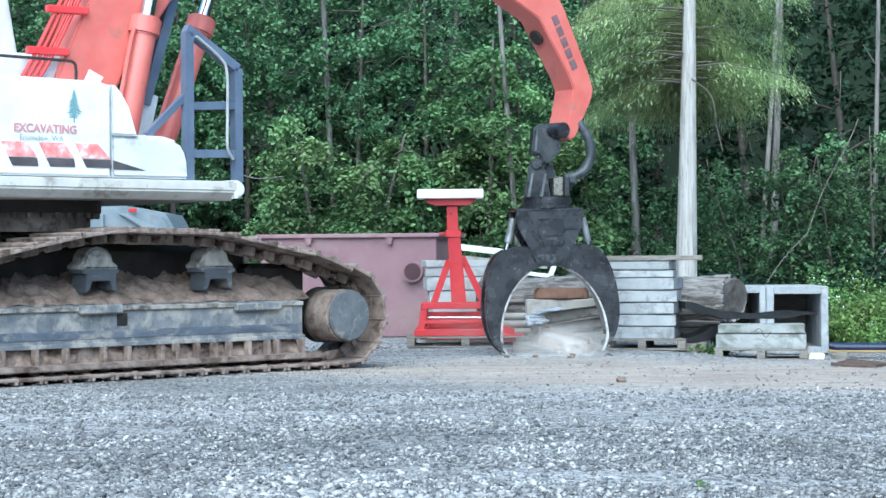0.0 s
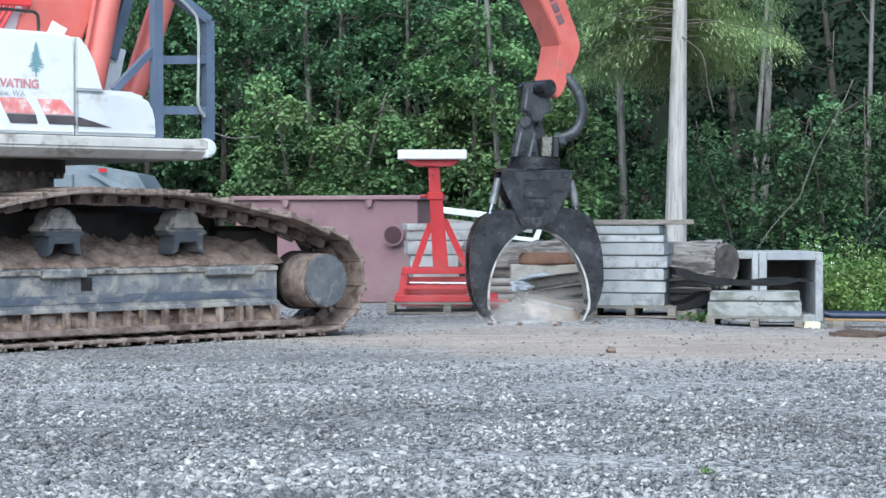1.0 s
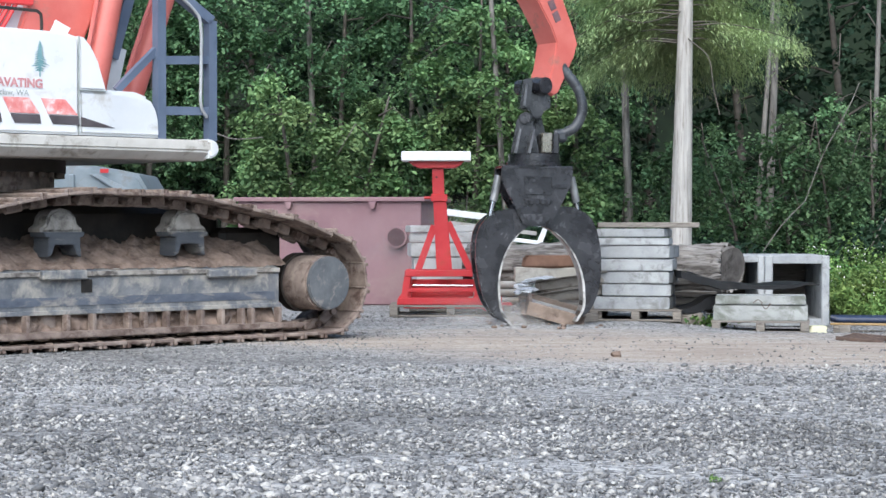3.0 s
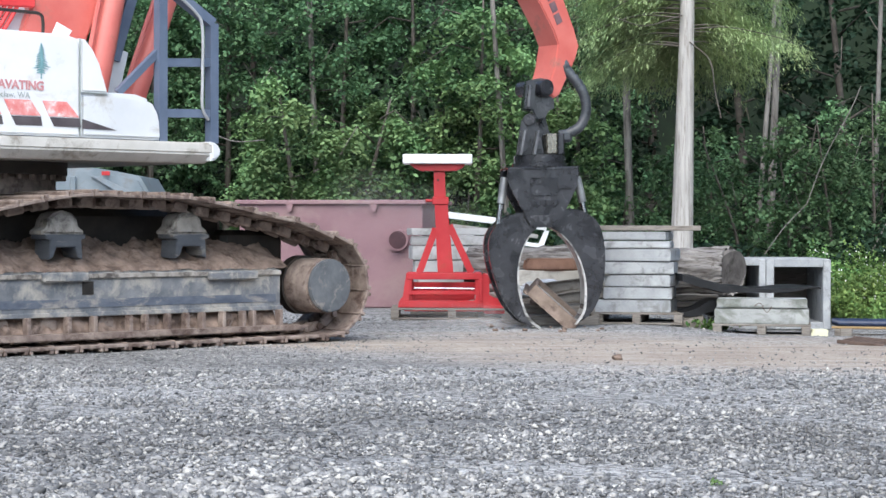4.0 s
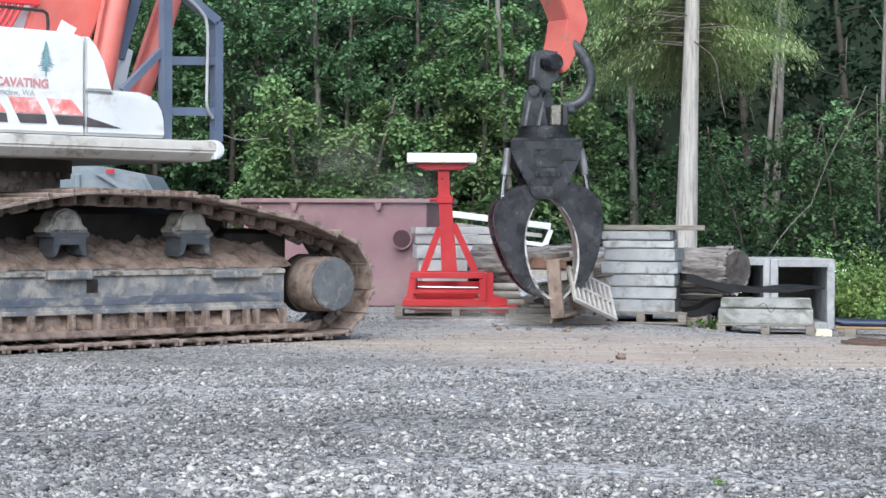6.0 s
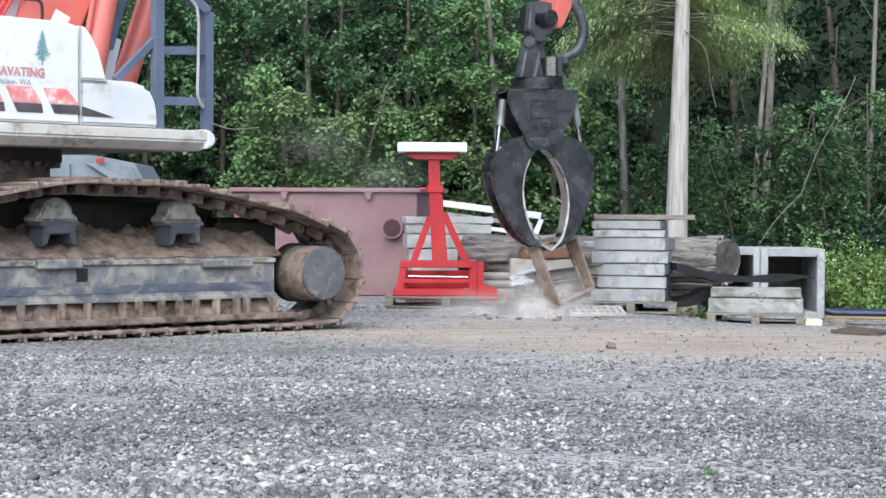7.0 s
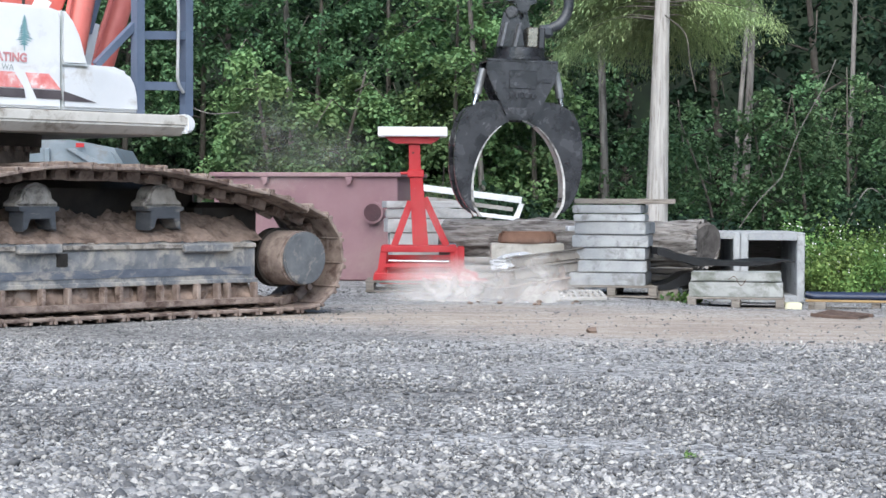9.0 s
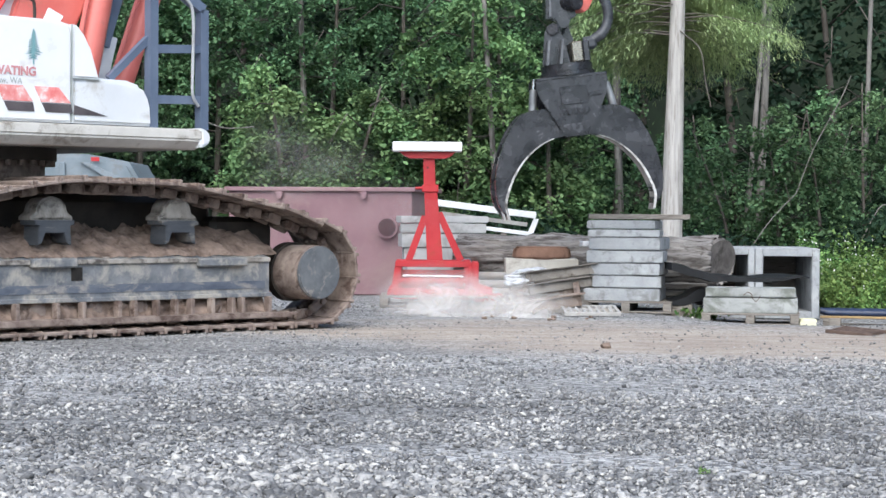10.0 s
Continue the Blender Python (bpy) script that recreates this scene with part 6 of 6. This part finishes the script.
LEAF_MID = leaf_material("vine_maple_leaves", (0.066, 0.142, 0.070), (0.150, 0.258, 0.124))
DIM_TRUNK = surf("dull_grey_trunk", (0.13, 0.12, 0.11), (0.24, 0.225, 0.21), 6.0, 0.95, 0, 0.5, 30, (0.07, 0.065, 0.06), 5.0, 0.4, 0.1, (4, 4, 0.5))
PETAL = surf("white_petals", (0.7, 0.7, 0.66), (0.82, 0.82, 0.8), 5.0, 0.6, 0, 0.05, 40)
FOREST_SHADE = surf("forest_depth", (0.006, 0.014, 0.007), (0.02, 0.04, 0.018), 1.4, 1.0, 0, 0.0, 6, (0.004, 0.008, 0.005), 0.7, 0.4)

# ---- dust ----


def dust_material(name, density):
    """Fine dust in the air: mostly see-through, thinning out to its rim in uneven wisps."""
    m = bpy.data.materials.new(name)
    m.use_nodes = True
    nt = m.node_tree
    lk = nt.links.new
    co = nt.nodes.new("ShaderNodeTexCoord")
    mp = nt.nodes.new("ShaderNodeMapping")
    mp.inputs["Scale"].default_value = (1, 0, 1)
    lk(co.outputs["Object"], mp.inputs["Vector"])
    gr = nt.nodes.new("ShaderNodeTexGradient")
    gr.gradient_type = "SPHERICAL"
    sq = nt.nodes.new("ShaderNodeMapping")
    sq.inputs["Scale"].default_value = (1 / 0.62, 0, 1 / 0.40)
    lk(co.outputs["Object"], sq.inputs["Vector"])
    lk(sq.outputs[0], gr.inputs[0])
    info = nt.nodes.new("ShaderNodeObjectInfo")
    off = nt.nodes.new("ShaderNodeVectorMath")
    off.operation = "MULTIPLY_ADD"
    off.inputs[1].default_value = (19, 19, 19)
    lk(info.outputs["Random"], off.inputs[0])
    lk(co.outputs["Object"], off.inputs[2])
    n = node(nt, "ShaderNodeTexNoise", Scale=3.2, Detail=6.0, Roughness=0.6, Distortion=0.5)
    lk(off.outputs[0], n.inputs["Vector"])
    r = nt.nodes.new("ShaderNodeMapRange")
    r.inputs[1].default_value, r.inputs[2].default_value = 0.3, 0.75
    lk(n.outputs[0], r.inputs[0])
    mu = nt.nodes.new("ShaderNodeMath")
    mu.operation = "MULTIPLY"
    lk(gr.outputs[1], mu.inputs[0])
    lk(r.outputs[0], mu.inputs[1])
    m2 = nt.nodes.new("ShaderNodeMath")
    m2.operation = "MULTIPLY"
    m2.use_clamp = True
    m2.inputs[1].default_value = density
    lk(mu.outputs[0], m2.inputs[0])
    df = nt.nodes.new("ShaderNodeBsdfDiffuse")
    df.inputs[0].default_value = (0.90, 0.875, 0.85, 1)
    tl = nt.nodes.new("ShaderNodeBsdfTranslucent")
    tl.inputs[0].default_value = (0.90, 0.875, 0.85, 1)
    both = nt.nodes.new("ShaderNodeMixShader")
    lk(df.outputs[0], both.inputs[1])
    lk(tl.outputs[0], both.inputs[2])
    tp = nt.nodes.new("ShaderNodeBsdfTransparent")
    mix = nt.nodes.new("ShaderNodeMixShader")
    lk(m2.outputs[0], mix.inputs[0])
    lk(tp.outputs[0], mix.inputs[1])
    lk(both.outputs[0], mix.inputs[2])
    lk(mix.outputs[0], nt.nodes["Material Output"].inputs[0])
    return m


DUST = dust_material("airborne_dust", 0.72)
HAZE = dust_material("thin_haze", 0.15)


def puff_mesh(mat):
    """A shallow bowl of dust, leaning back."""
    v, f = [], []
    for layer, (dy, k) in enumerate(((0.0, 1.0),)):
        base = len(v)
        v.append((0, dy - 0.06, 0))
        for r in range(1, 6):
            for s in range(20):
                w = 2 * math.pi * s / 20 + layer
                u = r / 5
                v.append((0.62 * k * u * math.cos(w), dy - 0.06 + 0.10 * u * u + 0.36 * k * u * math.sin(w), 0.40 * k * u * math.sin(w)))
        for s in range(20):
            f.append((base, base + 1 + s, base + 1 + (s + 1) % 20, base))
        for r in range(4):
            for s in range(20):
                a, b = base + 1 + r * 20 + s, base + 1 + r * 20 + (s + 1) % 20
                f.append((a, a + 20, b + 20, b))
    me = bpy.data.meshes.new("dust_puff")
    me.from_pydata(v, [], [q if q[0] != q[3] else q[:3] for q in f])
    me.polygons.foreach_set("use_smooth", np.ones(len(me.polygons), bool))
    me.materials.append(mat)
    return me


def build_dust():
    thick, thin = puff_mesh(DUST), puff_mesh(HAZE)
    out = []
    for k in range(12):
        o = new("dust_puff", thin if k in (0, 3, 10, 11) else thick)
        tagged(o, "thin drifting puff of pale tan dust", "dust", "dust puffs")
        out.append(o)
    return out


# rows of seconds, x, y, z for each puff: a first low drift, then the plume under the shaken frame
DUST_PATHS = (
    ((0, 0.95, 20.15, 0.10), (2.5, 0.30, 20.9, 0.05), (5, -0.5, 21.2, -0.12), (7, -1.2, 22.5, 0.9), (10, -1.7, 22.9, 1.5)),
    ((0, 1.2, 20.1, 0.02), (2.5, 0.75, 20.3, -0.02), (5, 0.6, 20.6, -0.18), (7, 0.5, 20.6, -0.10), (10, 0.1, 21.0, 0.12)),
    ((0, 1.05, 19.9, -0.04), (2.5, 0.55, 20.1, -0.05), (5, 0.3, 20.4, -0.2), (7, 0.3, 20.4, -0.12), (10, -0.1, 20.8, 0.1)),
    ((0, 0.1, 21.4, 0.25), (2.5, -0.5, 21.9, 0.55), (5, -1.1, 23.4, 1.7), (10, -1.9, 24.0, 1.9)),
    ((0, 1.15, 20.2, -0.45), (6.2, 1.15, 20.2, -0.40), (6.8, 1.10, 20.2, 0.10), (7.5, 0.95, 20.2, 0.20), (8.5, 0.70, 20.2, 0.12), (10, 0.55, 20.2, 0.10)),
    ((0, 1.2, 20.15, -0.45), (6.4, 1.2, 20.15, -0.40), (7.0, 1.12, 20.15, 0.06), (7.5, 1.05, 20.15, 0.30), (8.0, 0.85, 20.15, 0.15), (10, 0.65, 20.15, 0.05)),
    ((0, 1.0, 20.1, -0.45), (6.5, 1.0, 20.1, -0.42), (7.2, 0.95, 20.1, 0.02), (8.0, 0.65, 20.1, 0.05), (10, 0.25, 20.1, 0.08)),
    ((0, 1.1, 20.0, -0.45), (6.9, 1.1, 20.0, -0.45), (7.6, 1.15, 20.0, 0.10), (8.2, 1.15, 20.0, 0.0), (9, 1.2, 20.0, 0.02), (10, 0.95, 20.0, -0.02)),
    ((0, 1.2, 20.25, -0.45), (8.6, 1.2, 20.25, -0.45), (9.0, 1.22, 20.25, 0.25), (9.4, 1.1, 20.25, 0.12), (10, 0.9, 20.25, 0.06)),
    ((0, 0.9, 20.2, -0.45), (6.8, 0.9, 20.2, -0.45), (7.6, 0.80, 20.2, 0.05), (8.5, 0.35, 20.2, 0.10), (10, -0.05, 20.2, 0.14)),
    ((0, 0.6, 22.0, 0.2), (2.5, 0.1, 22.6, 0.9), (5, -0.3, 23.4, 1.3), (10, -1.2, 23.6, 1.6)),
    ((0, 1.1, 20.3, -0.45), (6.4, 1.1, 20.3, -0.45), (7.2, 0.9, 20.35, 0.35), (8.5, 0.3, 21.2, 0.75), (10, -0.4, 22.2, 1.1)),
)

# ---- build ----
puffs = build_dust()
build_ground()
excavator = thing("excavator", "large tracked excavator with white body and orange-red boom", "excavator", EX)
build_track(excavator, 0.0)
build_track(excavator, 2.35)
lower = set(excavator.children)
build_house(excavator)
stick_ob = build_boom(excavator)
FIXED = ("swing_bearing", "flange_bolt", "inner_brace", "car_body", "stick")
upper = [o for o in excavator.children if o not in lower and not o.name.startswith(FIXED)]
grapple, tine_left, tine_right, rams = build_grapple()
build_yard()
build_pile()
held_frame = rim_frame("catch_basin", 0.665, 0.60, 0.14, 0.036, RUSTY_CAST, "rusty brown cast frame picked up by the grapple")
grate = build_grate()
build_cedar()
build_forest()
build_weeds()
build_stones()


def ram_pose(foot, head):
    d = head - foot
    return Matrix.Translation(foot) @ d.to_track_quat("Z", "Y").to_matrix().to_4x4()


def tipped(x, y, z, lean, turn):
    """A frame turned about the upright, then leaned sideways."""
    return Matrix.Translation((x, y, z)) @ pose(0, 0, 0, 0, lean, 0) @ pose(0, 0, 0, 0, 0, turn)


def motions():
    inv = EX.inverted()
    walk(grapple, [(r[0], pose(r[1] - 0.045, 20.3, r[2], 0, -r[3], at_time(GRAPPLE_YAW, r[0], 1))) for r in GRAPPLE])
    stick_rows = []
    for r in GRAPPLE:
        p = inv @ Vector((r[4], 20.36, r[5]))
        stick_rows.append((r[0], Matrix.Translation(p) @ pose(0, 0, 0, 0, 0, -8) @ Matrix.Translation((-0.13, 0, 0))))
    walk(stick_ob, stick_rows)
    pivot = Matrix.Translation(SLEW_CENTRE)
    for o in upper:
        rest = o.matrix_basis.copy()
        walk(o, [(t, pivot @ pose(0, 0, 0, 0, 0, w) @ pivot.inverted() @ rest) for t, w in SLEW])
    left, right = [], []
    ram_rows = [[], [], [], []]
    for t, l, r in TINE_TURN:
        ml = pose(-0.087, 0, 0, 0, -(l + 11.7), 0)
        mr = pose(0.087, 0, 0, 0, -(r - 11.7), 0)
        left.append((t, ml))
        right.append((t, mr))
        for k, (side, m) in enumerate(((-1, ml), (1, mr))):
            head = Vector((side * abs(HEAD_LUG.x), -0.06, HEAD_LUG.z))
            lug = m @ Vector((side * abs(LUG.x), -0.06, LUG.z))
            ram_rows[2 * k].append((t, ram_pose(head, lug)))
            ram_rows[2 * k + 1].append((t, ram_pose(lug, head)))
    walk(tine_left, left)
    walk(tine_right, right)
    for k, (side, jaw, barrel, rod) in enumerate(rams):
        walk(barrel, ram_rows[2 * k])
        walk(rod, ram_rows[2 * k + 1])
    for o, rows in zip(puffs, DUST_PATHS):
        walk(o, [(t, pose(x, y, z)) for t, x, y, z in rows])
    frame_rows = [
        (0, tipped(1.17, 20.72, 0.11, -78, 84)), (2.7, tipped(1.17, 20.72, 0.11, -78, 84)), (3.8, tipped(1.14, 20.6, 0.20, -52, 83)), (4.5, tipped(1.13, 20.5, 0.27, -39, 84)),
        (5.0, tipped(1.17, 20.45, 0.33, -18, 80)), (5.5, tipped(1.18, 20.4, 0.37, -3, 76)), (6.2, tipped(1.22, 20.4, 0.42, -8, 64)), (7.0, tipped(1.28, 20.4, 0.46, -20, 48)),
        (7.3, tipped(1.36, 20.4, 0.45, -22, 30)), (7.5, tipped(1.44, 20.42, 0.42, -20, 15)), (7.65, pose(1.38, 20.55, 0.34, 55, -12, 6)), (7.85, pose(1.22, 20.86, 0.16, 100, -9, -4)), (10, pose(1.22, 20.86, 0.16, 100, -9, -4))]
    walk(held_frame, frame_rows)
    # the grate sits in the frame until it is shaken loose
    grate_rows = [(t, m @ pose(0, 0.02, 0, 90, 0, 0)) for t, m in frame_rows if t < 5.6]
    walk(grate, grate_rows + [(5.9, pose(1.42, 20.4, 0.36, 60, 25, 40)), (6.2, pose(1.52, 20.32, 0.18, 25, 12, 20)), (6.5, pose(1.62, 20.42, 0.03, 6, 0, 2)), (10, pose(1.62, 20.42, 0.03, 6, 0, 2))])


motions()
